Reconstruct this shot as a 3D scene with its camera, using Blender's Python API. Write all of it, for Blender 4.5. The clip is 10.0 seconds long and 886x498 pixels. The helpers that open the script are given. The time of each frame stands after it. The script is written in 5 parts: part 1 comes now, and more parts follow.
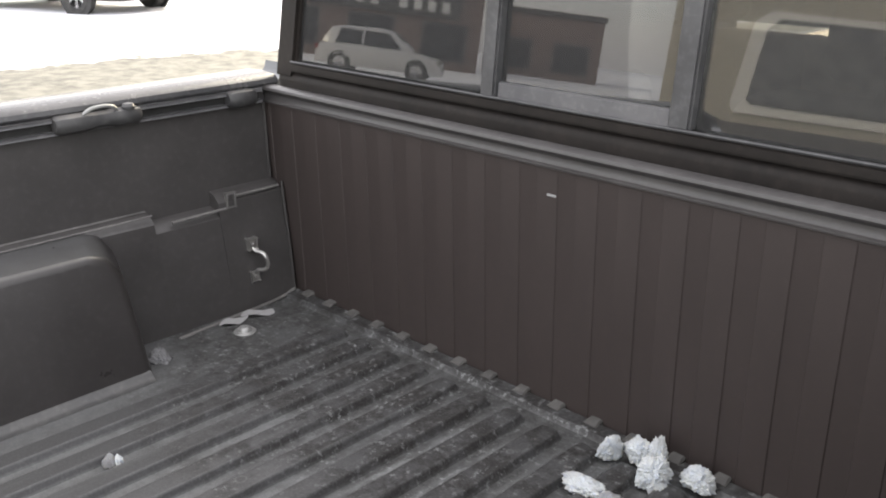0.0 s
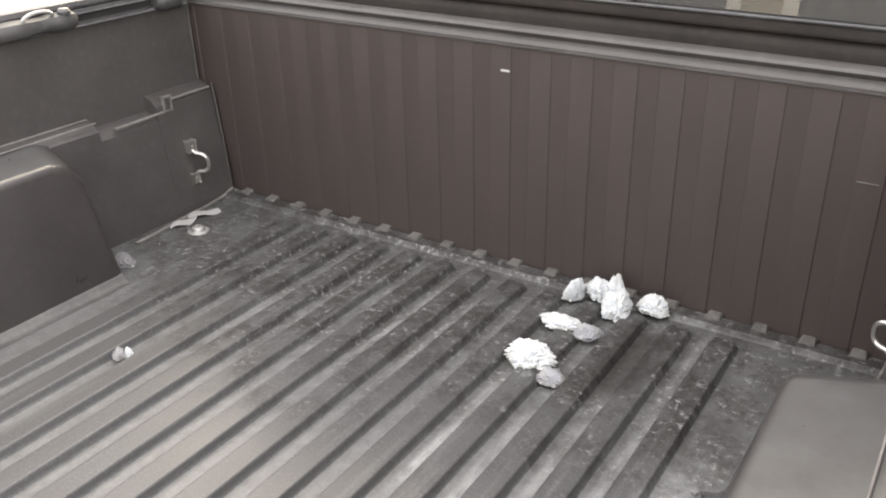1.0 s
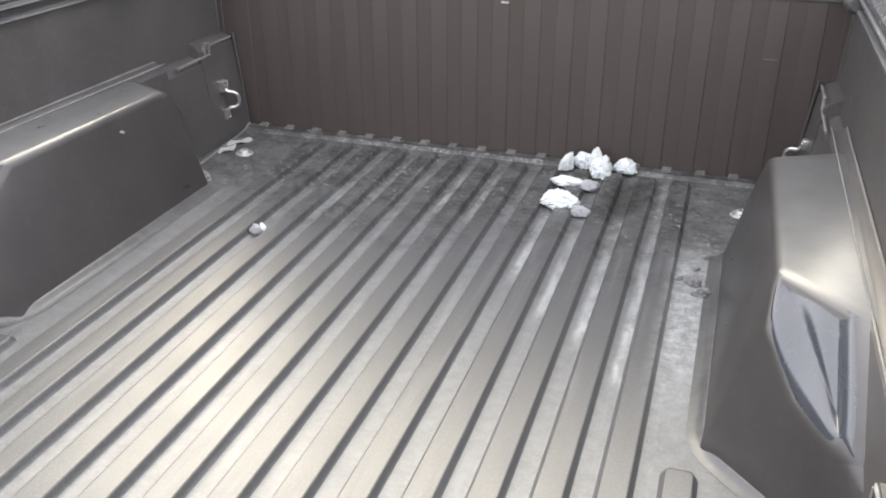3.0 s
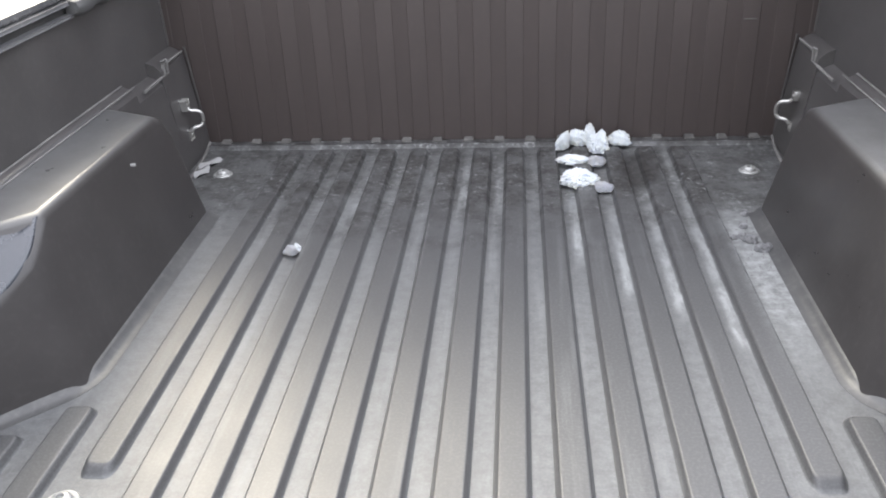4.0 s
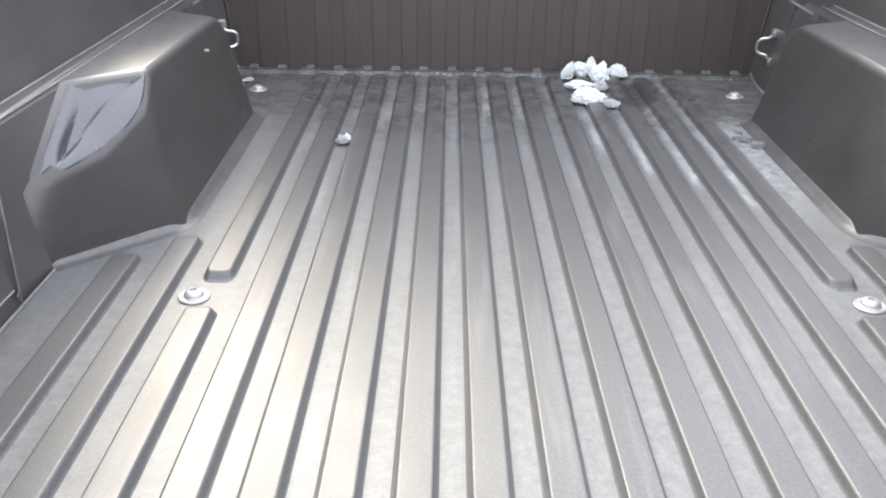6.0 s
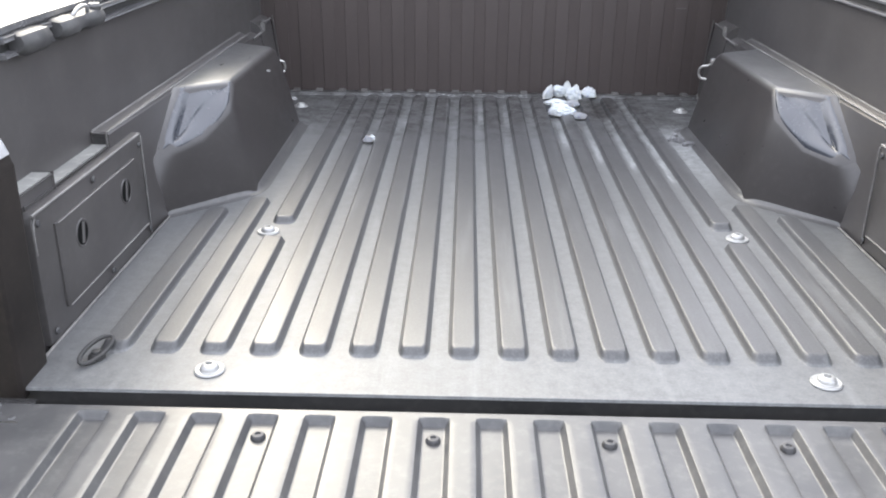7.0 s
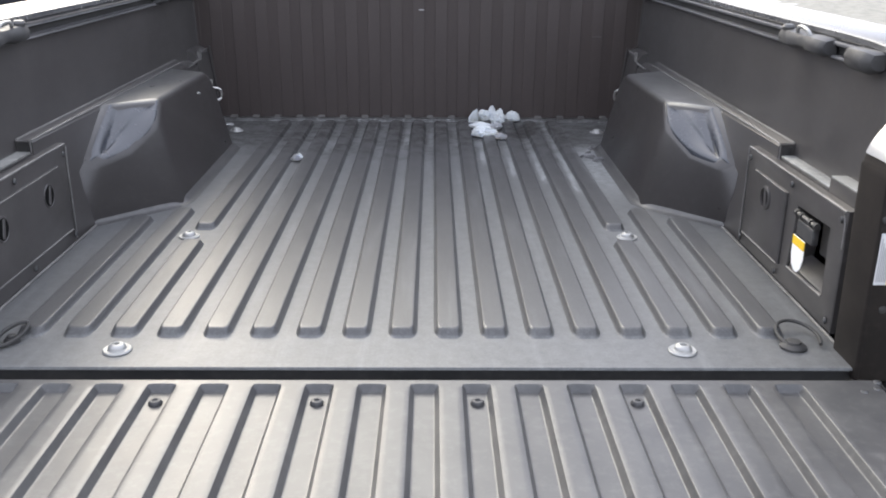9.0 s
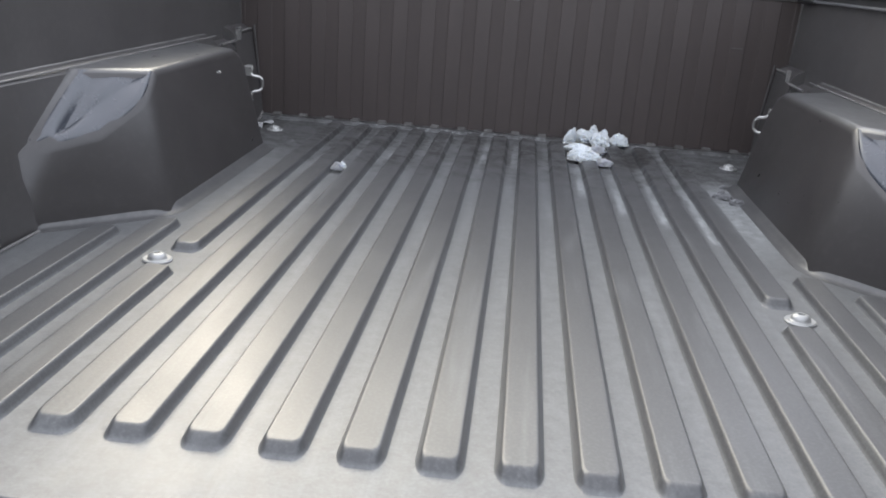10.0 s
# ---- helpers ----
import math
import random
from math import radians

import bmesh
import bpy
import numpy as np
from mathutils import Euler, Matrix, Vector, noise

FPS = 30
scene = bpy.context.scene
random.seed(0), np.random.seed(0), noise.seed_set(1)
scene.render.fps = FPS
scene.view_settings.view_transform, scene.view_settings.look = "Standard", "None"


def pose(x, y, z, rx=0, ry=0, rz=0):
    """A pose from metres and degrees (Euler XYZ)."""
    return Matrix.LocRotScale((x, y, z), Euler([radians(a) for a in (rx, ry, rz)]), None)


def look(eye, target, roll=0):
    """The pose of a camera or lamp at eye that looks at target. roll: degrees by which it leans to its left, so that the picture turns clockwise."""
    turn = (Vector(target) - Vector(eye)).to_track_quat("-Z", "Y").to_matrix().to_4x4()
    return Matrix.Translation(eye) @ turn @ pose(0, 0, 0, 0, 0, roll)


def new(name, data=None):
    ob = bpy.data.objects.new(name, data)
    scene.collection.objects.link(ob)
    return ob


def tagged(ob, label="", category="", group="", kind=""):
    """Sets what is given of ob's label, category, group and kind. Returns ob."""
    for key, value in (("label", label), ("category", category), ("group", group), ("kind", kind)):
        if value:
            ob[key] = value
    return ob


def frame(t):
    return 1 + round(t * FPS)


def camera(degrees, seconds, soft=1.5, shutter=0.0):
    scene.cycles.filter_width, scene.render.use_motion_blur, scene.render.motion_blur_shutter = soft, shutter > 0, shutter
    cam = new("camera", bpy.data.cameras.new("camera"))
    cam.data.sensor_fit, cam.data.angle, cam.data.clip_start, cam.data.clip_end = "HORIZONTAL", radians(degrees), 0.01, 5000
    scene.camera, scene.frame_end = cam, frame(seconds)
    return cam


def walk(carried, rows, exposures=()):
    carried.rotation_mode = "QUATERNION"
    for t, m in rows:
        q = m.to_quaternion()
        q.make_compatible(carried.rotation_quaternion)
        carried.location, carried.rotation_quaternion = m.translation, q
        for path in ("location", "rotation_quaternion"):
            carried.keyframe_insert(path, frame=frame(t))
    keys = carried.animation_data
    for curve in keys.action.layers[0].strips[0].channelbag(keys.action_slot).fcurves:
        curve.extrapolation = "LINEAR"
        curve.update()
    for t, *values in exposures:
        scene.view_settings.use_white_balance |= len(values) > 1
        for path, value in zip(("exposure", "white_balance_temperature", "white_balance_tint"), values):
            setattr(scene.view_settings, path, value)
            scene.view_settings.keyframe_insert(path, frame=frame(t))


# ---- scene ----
cam = camera(52.7, 10.0, soft=1.9)
PATH = [
    (0, (0.818, 0.831, 0.774), (-0.493, 2.172, 0.079), 0.1),
    (0.5, (0.728, 0.764, 0.776), (-0.414, 2.207, -0.007), -0.4),
    (1, (0.724, 0.575, 0.765), (-0.242, 2.091, -0.111), -0.5),
    (1.5, (0.753, 0.380, 0.790), (-0.229, 1.878, -0.099), -1.4),
    (2, (0.719, 0.166, 0.781), (-0.291, 1.651, -0.099), 0.0),
    (2.2, (0.654, 0.077, 0.764), (-0.212, 1.651, -0.113), 1.2),
    (3.3, (0.408, -0.165, 0.761), (-0.083, 1.561, -0.122), 0.5),
    (3.5, (0.299, -0.18, 0.767), (-0.123, 1.562, -0.122), 0.8),
    (4, (0.082, -0.153, 0.744), (-0.085, 1.628, -0.15), -2.5),
    (4.5, (-0.008, -0.179, 0.763), (-0.121, 1.62, -0.105), -0.2),
    (5, (-0.066, -0.256, 0.738), (-0.1, 1.537, -0.148), -2.0),
    (5.5, (-0.111, -0.332, 0.7), (-0.077, 1.461, -0.184), -0.4),
    (6, (-0.124, -0.447, 0.596), (-0.128, 1.36, -0.261), 0.8),
    (6.2, (-0.12, -0.482, 0.578), (-0.135, 1.318, -0.292), 1.2),
    (7.3, (-0.038, -1.235, 0.677), (-0.11, 0.634, -0.033), -0.2),
    (7.5, (-0.002, -1.328, 0.663), (-0.104, 0.549, -0.021), -0.2),
    (8, (0.047, -1.417, 0.636), (-0.04, 0.466, -0.033), -0.8),
    (8.5, (0.072, -1.4, 0.627), (0.023, 0.471, -0.078), 0.0),
    (9, (0.049, -1.169, 0.619), (0.072, 0.715, -0.052), 0.4),
    (9.5, (0.017, -0.836, 0.574), (0.101, 1.065, -0.041), 3.7),
    (10, (0.043, -0.576, 0.45), (-0.097, 1.324, -0.16), 4.1),
]
EXPOSURES = [(0.0, 1.67, 7650, 11), (0.5, 2.15, 8050, 12), (1.0, 2.37, 8150, 12), (1.5, 2.35, 8050, 12), (2.0, 2.32, 7650, 10), (3.5, 2.39, 7300, 11), (4.0, 2.23, 7100, 11), (4.5, 2.48, 7250, 11), (5.0, 2.40, 7300, 11), (5.5, 2.37, 7200, 12), (6.0, 2.46, 7050, 11), (6.8, 2.2, 6850, 11), (7.5, 2.08, 6750, 11), (8.0, 1.82, 6700, 11), (8.5, 1.61, 6650, 11), (9.0, 1.48, 6650, 12), (10.0, 1.60, 6800, 10)]
walk(cam, [(t, look(eye, target, roll)) for t, eye, target, roll in PATH], EXPOSURES)

# ---------------------------------------------------------------- world, sun
AZ, EL = 22.0, 29.5          # sun: degrees left of the truck's nose, degrees up
world = bpy.data.worlds.new("world")
scene.world = world
world.use_nodes = True
wn = world.node_tree.nodes
sky = wn.new("ShaderNodeTexSky")
sky.sky_type = "NISHITA"
sky.sun_disc = False
sky.sun_elevation, sky.sun_rotation = radians(EL), radians(-AZ)
sky.air_density, sky.dust_density = 1.0, 2.5
# thin bright overcast: the sky's own colour, greyed by cloud
grey = wn.new("ShaderNodeMix")
grey.data_type = "RGBA"
grey.inputs[0].default_value = 0.55
grey.inputs[7].default_value = (8.35, 8.75, 9.9, 1)
world.node_tree.links.new(sky.outputs["Color"], grey.inputs[6])
wn["Background"].inputs["Strength"].default_value = 0.14
world.node_tree.links.new(grey.outputs[2], wn["Background"].inputs["Color"])
sun = new("sun", bpy.data.lights.new("sun", "SUN"))
sun.data.energy, sun.data.angle, sun.data.color = 1.04, radians(46), (0.985, 1.0, 0.86)
sun_dir = Vector((-math.sin(radians(AZ)) * math.cos(radians(EL)), math.cos(radians(AZ)) * math.cos(radians(EL)), math.sin(radians(EL))))
sun.matrix_basis = look(sun_dir * 30, (0, 0, 0))

# ---------------------------------------------------------------- materials


def material(name, colour, rough=0.5, metal=0.0, coat=0.0, spec=0.5):
    m = bpy.data.materials.new(name)
    m.use_nodes = True
    b = m.node_tree.nodes["Principled BSDF"]
    b.inputs["Base Color"].default_value = (*colour, 1)
    b.inputs["Roughness"].default_value = rough
    b.inputs["Metallic"].default_value = metal
    b.inputs["Coat Weight"].default_value = coat
    b.inputs["Specular IOR Level"].default_value = spec
    return m


def node(m, kind, **inputs):
    n = m.node_tree.nodes.new(kind)
    for k, v in inputs.items():
        n.inputs[k.replace("_", " ")].default_value = v
    return n


def wire(m, a, b):
    m.node_tree.links.new(a, b)


def coords(m, scale=(1, 1, 1)):
    g = node(m, "ShaderNodeNewGeometry")
    mp = node(m, "ShaderNodeMapping", Scale=scale)
    wire(m, g.outputs["Position"], mp.inputs["Vector"])
    return mp.outputs["Vector"]


def noise_tex(m, scale, detail=4.0, rough=0.55, stretch=(1, 1, 1)):
    n = node(m, "ShaderNodeTexNoise", Scale=scale, Detail=detail, Roughness=rough)
    wire(m, coords(m, stretch), n.inputs["Vector"])
    return n.outputs["Fac"]


def ramp(m, fac, stops):
    r = node(m, "ShaderNodeValToRGB")
    el = r.color_ramp.elements
    while len(el) < len(stops):
        el.new(0.5)
    for e, (p, c) in zip(el, stops):
        e.position = p
        e.color = (*c, 1) if isinstance(c, tuple) else (c, c, c, 1)
    wire(m, fac, r.inputs["Fac"])
    return r.outputs["Color"]


def mix(m, fac, a, b, mode="MIX"):
    n = m.node_tree.nodes.new("ShaderNodeMix")
    n.data_type, n.blend_type = "RGBA", mode
    for s, v in ((n.inputs[0], fac), (n.inputs[6], a), (n.inputs[7], b)):
        if isinstance(v, (int, float)):
            s.default_value = v
        elif isinstance(v, tuple):
            s.default_value = (*v, 1)
        else:
            wire(m, v, s)
    return n.outputs[2]


def maths(m, op, a, b=0.0):
    n = m.node_tree.nodes.new("ShaderNodeMath")
    n.operation = op
    for s, v in ((n.inputs[0], a), (n.inputs[1], b)):
        if isinstance(v, (int, float)):
            s.default_value = v
        else:
            wire(m, v, s)
    return n.outputs[0]


def bump(m, height, strength=0.2, dist=0.001):
    n = node(m, "ShaderNodeBump", Strength=strength, Distance=dist)
    wire(m, height, n.inputs["Height"])
    wire(m, n.outputs["Normal"], m.node_tree.nodes["Principled BSDF"].inputs["Normal"])


def bsdf(m):
    return m.node_tree.nodes["Principled BSDF"].inputs


def worn(name, colour, dust, rough, amount, grain=420, streak=(1, 1, 1)):
    """Moulded plastic or paint with a fine grain and a thin film of dust."""
    m = material(name, colour, rough)
    film = ramp(m, noise_tex(m, 9, 5, 0.6, streak), [(0.35, 0.0), (0.75, amount)])
    speck = ramp(m, noise_tex(m, 70, 4, 0.6), [(0.5, 0.0), (0.8, amount)])
    both = mix(m, 1.0, film, speck, "ADD")
    wire(m, mix(m, both, colour, dust), bsdf(m)["Base Color"])
    cloud = maths(m, "MULTIPLY", maths(m, "SUBTRACT", mix(m, 0.5, noise_tex(m, 13, 5, 0.65), noise_tex(m, 45, 4, 0.6, (1, 0.4, 1))), 0.5), 0.18)
    r = maths(m, "ADD", maths(m, "MULTIPLY", both, 0.45), cloud)
    wire(m, maths(m, "ADD", r, rough), bsdf(m)["Roughness"])
    bump(m, noise_tex(m, grain, 2), 0.10, 0.0005)
    return m


def span(m, sock, lo0, lo1, hi1, hi0):
    """1 between lo1 and hi1, falling to 0 at lo0 and hi0."""
    a = node(m, "ShaderNodeMapRange")
    b = node(m, "ShaderNodeMapRange")
    for q, p0, p1 in ((a, lo0, lo1), (b, hi0, hi1)):
        q.inputs["From Min"].default_value, q.inputs["From Max"].default_value = p0, p1
        wire(m, sock, q.inputs["Value"])
    return maths(m, "MULTIPLY", a.outputs[0], b.outputs[0])


def slope(m, sock, from0, from1, to0=0.0, to1=1.0):
    q = node(m, "ShaderNodeMapRange")
    for k, v in (("From Min", from0), ("From Max", from1), ("To Min", to0), ("To Max", to1)):
        q.inputs[k].default_value = v
    wire(m, sock, q.inputs["Value"])
    return q.outputs[0]


# dried run-off in the floor's channels: x, far end, near end, strength
STREAKS = [(-0.3375, 1.84, 1.52, 0.16), (-0.2625, 1.84, 1.50, 0.18), (-0.1875, 1.84, 1.56, 0.22), (-0.1125, 1.84, 1.66, 0.16),
           (-0.0375, 1.82, 1.535, 0.34), (0.0375, 1.80, 1.52, 0.28), (0.1125, 1.83, 1.58, 0.16), (0.1875, 1.60, 1.31, 0.50),
           (0.2625, 1.56, 1.18, 0.40), (0.3375, 1.54, 1.12, 0.44), (0.4125, 1.62, 1.02, 0.50)]


def paint_top_shine(m, amount, dust):
    """Sky shine painted pale on upward faces, thinner in patches; dust is its colour."""
    geo = node(m, "ShaderNodeNewGeometry")
    sep = node(m, "ShaderNodeSeparateXYZ")
    wire(m, geo.outputs["Normal"], sep.inputs[0])
    lying = maths(m, "MULTIPLY", slope(m, sep.outputs["Z"], 0.62, 0.97), ramp(m, noise_tex(m, 22, 6, 0.65), [(0.30, 0.55 * amount), (0.70, amount)]))
    base = bsdf(m)["Base Color"]
    under = base.links[0].from_socket
    wire(m, mix(m, lying, under, dust), base)


def floor_material():
    """Black moulded deck: dusty channels, dried run-off and crusted, damp dirt towards the cab."""
    m = material("deck_plastic", (0.03, 0.03, 0.031), 0.36)
    sep = node(m, "ShaderNodeSeparateXYZ")
    wire(m, coords(m), sep.inputs[0])
    X, Y = sep.outputs["X"], sep.outputs["Y"]
    low = slope(m, sep.outputs["Z"], 0.0045, 0.0012)
    ragged = maths(m, "MULTIPLY", maths(m, "SUBTRACT", noise_tex(m, 7, 4, 0.6), 0.5), 0.9)
    front = slope(m, maths(m, "ADD", Y, ragged), 1.30, 1.62)
    # dust in the channels, mottled
    mottle = ramp(m, noise_tex(m, 48, 6, 0.68), [(0.36, 0.15), (0.64, 1.0)])
    fine = ramp(m, noise_tex(m, 150, 5, 0.7), [(0.40, 0.2), (0.72, 1.0)])
    chan = maths(m, "MULTIPLY", low, maths(m, "ADD", 0.035, maths(m, "ADD", maths(m, "MULTIPLY", mottle, 0.11), maths(m, "MULTIPLY", fine, 0.06))))
    chan = maths(m, "MULTIPLY", chan, maths(m, "SUBTRACT", 1.0, maths(m, "MULTIPLY", front, 0.6)))
    # crust: pale specks and flakes lying on dirty patches
    patch = ramp(m, noise_tex(m, 20, 6, 0.7), [(0.42, 0.0), (0.60, 1.0)])
    flake = ramp(m, noise_tex(m, 85, 7, 0.72), [(0.54, 0.0), (0.64, 1.0)])
    crust = maths(m, "MULTIPLY", front, maths(m, "MULTIPLY", flake, maths(m, "ADD", 0.08, maths(m, "MULTIPLY", patch, 0.42))))
    # rings left by dried drops
    cell = node(m, "ShaderNodeTexVoronoi", Scale=26.0)
    wire(m, coords(m), cell.inputs["Vector"])
    pick = node(m, "ShaderNodeSeparateColor")
    wire(m, cell.outputs["Color"], pick.inputs[0])
    drop = maths(m, "MULTIPLY", ramp(m, cell.outputs["Distance"], [(0.16, 0.0), (0.22, 1.0), (0.27, 0.0)]), slope(m, pick.outputs[0], 0.84, 0.90))
    drop = maths(m, "MULTIPLY", maths(m, "MULTIPLY", drop, front), 0.16)
    # long scuffs and the finest specks
    scuff = ramp(m, noise_tex(m, 40, 5, 0.6, (1, 0.06, 1)), [(0.55, 0.0), (0.8, 0.14)])
    scuff = mix(m, 1.0, scuff, ramp(m, noise_tex(m, 240, 3, 0.6), [(0.46, 0.0), (0.75, 0.08)]), "ADD")
    # sandy dust along the foot of the wheel well
    sandy = maths(m, "MULTIPLY", span(m, X, 0.45, 0.485, 0.56, 0.60), span(m, Y, 0.88, 1.12, 1.40, 1.56))
    sandy = maths(m, "MULTIPLY", sandy, ramp(m, noise_tex(m, 50, 7, 0.72), [(0.38, 0.05), (0.64, 0.42)]))
    total = maths(m, "ADD", maths(m, "ADD", chan, crust), maths(m, "ADD", scuff, maths(m, "ADD", sandy, drop)))
    sway = maths(m, "ADD", X, maths(m, "MULTIPLY", maths(m, "SUBTRACT", noise_tex(m, 30, 4, 0.6), 0.5), 0.012))
    break_up = ramp(m, noise_tex(m, 55, 6, 0.7, (1, 0.28, 1)), [(0.40, 0.25), (0.58, 1.0)])
    for x, far, near, strength in STREAKS:
        across = span(m, sway, x - 0.006, x + 0.003, x + 0.0120, x + 0.0150)
        along = maths(m, "MULTIPLY", slope(m, Y, near - 0.05, near + 0.015), slope(m, Y, near, far, 0.85 * strength, 0.25 * strength))
        total = maths(m, "ADD", total, maths(m, "MULTIPLY", maths(m, "MULTIPLY", across, along), maths(m, "MULTIPLY", low, break_up)))
    # damp, dirty blotches left by melted snow near the bulkhead
    blot = ramp(m, noise_tex(m, 14, 6, 0.7), [(0.40, 0.15), (0.54, 0.85)])
    pool = maths(m, "MULTIPLY", span(m, X, 0.29, 0.31, 0.365, 0.39), span(m, Y, 1.58, 1.63, 1.80, 1.84))
    damp = maths(m, "MAXIMUM", maths(m, "MULTIPLY", front, blot), maths(m, "MULTIPLY", pool, 0.9))
    plain = mix(m, damp, (0.052, 0.052, 0.053), (0.021, 0.019, 0.018))
    total = maths(m, "MULTIPLY", total, maths(m, "SUBTRACT", 1.0, maths(m, "MULTIPLY", pool, 0.75)))
    wire(m, mix(m, maths(m, "MINIMUM", total, 0.95), plain, (0.40, 0.415, 0.41)), bsdf(m)["Base Color"])
    # handled and rained-on plastic: the gloss changes in cloudy patches and rubbed streaks
    cloud = maths(m, "MULTIPLY", maths(m, "SUBTRACT", mix(m, 0.5, noise_tex(m, 8, 5, 0.65), noise_tex(m, 30, 4, 0.6, (1, 0.3, 1))), 0.5), 0.30)
    grime = maths(m, "MULTIPLY", damp, ramp(m, noise_tex(m, 34, 6, 0.7), [(0.42, 0.25), (0.58, 1.0)]))
    gloss = maths(m, "ADD", maths(m, "ADD", 0.37, cloud), maths(m, "MULTIPLY", total, 0.4))
    wire(m, maths(m, "ADD", gloss, maths(m, "MULTIPLY", grime, 0.22)), bsdf(m)["Roughness"])
    wire(m, slope(m, grime, 0.0, 1.0, 0.5, 0.20), bsdf(m)["Specular IOR Level"])
    h = mix(m, 0.5, noise_tex(m, 1000, 2), noise_tex(m, 160, 4))
    relief = maths(m, "ADD", h, maths(m, "MULTIPLY", crust, 3.0))
    bump(m, relief, 0.22, 0.0006)
    return m


def snow_material(name, colour, rough):
    m = material(name, colour, rough)
    bsdf(m)["Subsurface Weight"].default_value = 0.85
    bsdf(m)["Subsurface Scale"].default_value = 0.35
    bsdf(m)["Subsurface Radius"].default_value = (0.02, 0.022, 0.027)
    bump(m, noise_tex(m, 520, 5, 0.7), 0.35, 0.001)
    return m


def ground_material():
    """Wet asphalt with sand, slush and packed snow in ragged patches."""
    m = material("lot_ground", (0.06, 0.06, 0.06), 0.7)
    big = noise_tex(m, 0.28, 6, 0.6, (0.6, 1.0, 1))
    small = noise_tex(m, 2.5, 6, 0.65)
    fac = maths(m, "ADD", maths(m, "MULTIPLY", big, 0.75), maths(m, "MULTIPLY", small, 0.25))
    # thawed, sanded lane round the truck; packed snow past its ragged edge
    lane = node(m, "ShaderNodeVectorMath")
    lane.operation = "DOT_PRODUCT"
    lane.inputs[1].default_value = (-0.95, 0.30, 0)
    wire(m, coords(m), lane.inputs[0])
    edge = node(m, "ShaderNodeMapRange")
    for k, v in (("From Min", 9.9), ("From Max", 11.8), ("To Min", -0.125), ("To Max", 0.16)):
        edge.inputs[k].default_value = v
    wire(m, lane.outputs["Value"], edge.inputs["Value"])
    snow = ramp(m, maths(m, "ADD", fac, edge.outputs[0]), [(0.445, 0.0), (0.475, 1.0)])
    sand = ramp(m, noise_tex(m, 5, 6, 0.65), [(0.30, (0.085, 0.082, 0.070)), (0.6, (0.235, 0.225, 0.185))])
    wire(m, mix(m, snow, sand, (0.86, 0.87, 0.9)), bsdf(m)["Base Color"])
    bump(m, mix(m, 0.5, small, noise_tex(m, 40, 5)), 0.8, 0.03)
    return m


def glass_material(name, tint):
    m = bpy.data.materials.new(name)
    m.use_nodes = True
    t = m.node_tree
    for n in list(t.nodes):
        t.nodes.remove(n)
    out = t.nodes.new("ShaderNodeOutputMaterial")
    see, shine, blend = t.nodes.new("ShaderNodeBsdfTransparent"), t.nodes.new("ShaderNodeBsdfGlossy"), t.nodes.new("ShaderNodeMixShader")
    see.inputs["Color"].default_value = (*tint, 1)
    shine.inputs["Roughness"].default_value = 0.01
    fr = t.nodes.new("ShaderNodeFresnel")
    fr.inputs["IOR"].default_value = 1.85
    t.links.new(fr.outputs[0], blend.inputs[0])
    t.links.new(see.outputs[0], blend.inputs[1])
    t.links.new(shine.outputs[0], blend.inputs[2])
    film, dusty = t.nodes.new("ShaderNodeBsdfDiffuse"), t.nodes.new("ShaderNodeMixShader")
    film.inputs["Color"].default_value = (0.42, 0.42, 0.42, 1)
    dusty.inputs[0].default_value = 0.07
    t.links.new(blend.outputs[0], dusty.inputs[1])
    t.links.new(film.outputs[0], dusty.inputs[2])
    t.links.new(dusty.outputs[0], out.inputs["Surface"])
    return m


M_FLOOR = floor_material()
M_PANEL = worn("bed_panel_plastic", (0.046, 0.0430, 0.0422), (0.22, 0.208, 0.203), 0.35, 0.09)
# pale tone: rub on seams and pocket rims, elsewhere edge highlights put in colour
bsdf(M_PANEL)["Specular IOR Level"].default_value = 0.58
M_RUB_GLINT = worn("rub_and_glint_edge", (0.10, 0.097, 0.094), (0.4, 0.38, 0.36), 0.4, 0.3)
M_WALL = worn("bulkhead_plastic", (0.042, 0.0328, 0.0305), (0.16, 0.12, 0.11), 0.5, 0.05, 700, (2.2, 1, 0.5))
M_WELL = worn("wheel_well_plastic", (0.031, 0.0285, 0.028), (0.20, 0.19, 0.185), 0.29, 0.06)
# pale bluish tone on the well's top in place of reflected sky
paint_top_shine(M_WELL, 0.21, (0.31, 0.325, 0.33))
# pale plastic: the sky's grazing reflection on the shelves, put into the colour
M_SHELF_SHINE = worn("sky_lit_ledge_plastic", (0.16, 0.16, 0.155), (0.50, 0.50, 0.46), 0.42, 0.5)
# bluer than the well's plastic: reflected sky put into the dish's colour
M_DISH = worn("sky_tinted_dish", (0.034, 0.038, 0.047), (0.13, 0.135, 0.15), 0.25, 0.05)
bsdf(M_DISH)["Specular IOR Level"].default_value = 0.8
M_KNUCKLE = worn("dusty_knuckle_plastic", (0.050, 0.048, 0.046), (0.30, 0.29, 0.27), 0.5, 0.25)
M_GATE = worn("tailgate_plastic", (0.048, 0.048, 0.049), (0.38, 0.37, 0.34), 0.34, 0.10)
M_TRIM = worn("rail_cap_plastic", (0.05, 0.05, 0.052), (0.35, 0.34, 0.33), 0.22, 0.12)
M_TRACK = worn("rail_track_aluminium", (0.085, 0.085, 0.09), (0.35, 0.34, 0.33), 0.4, 0.2)
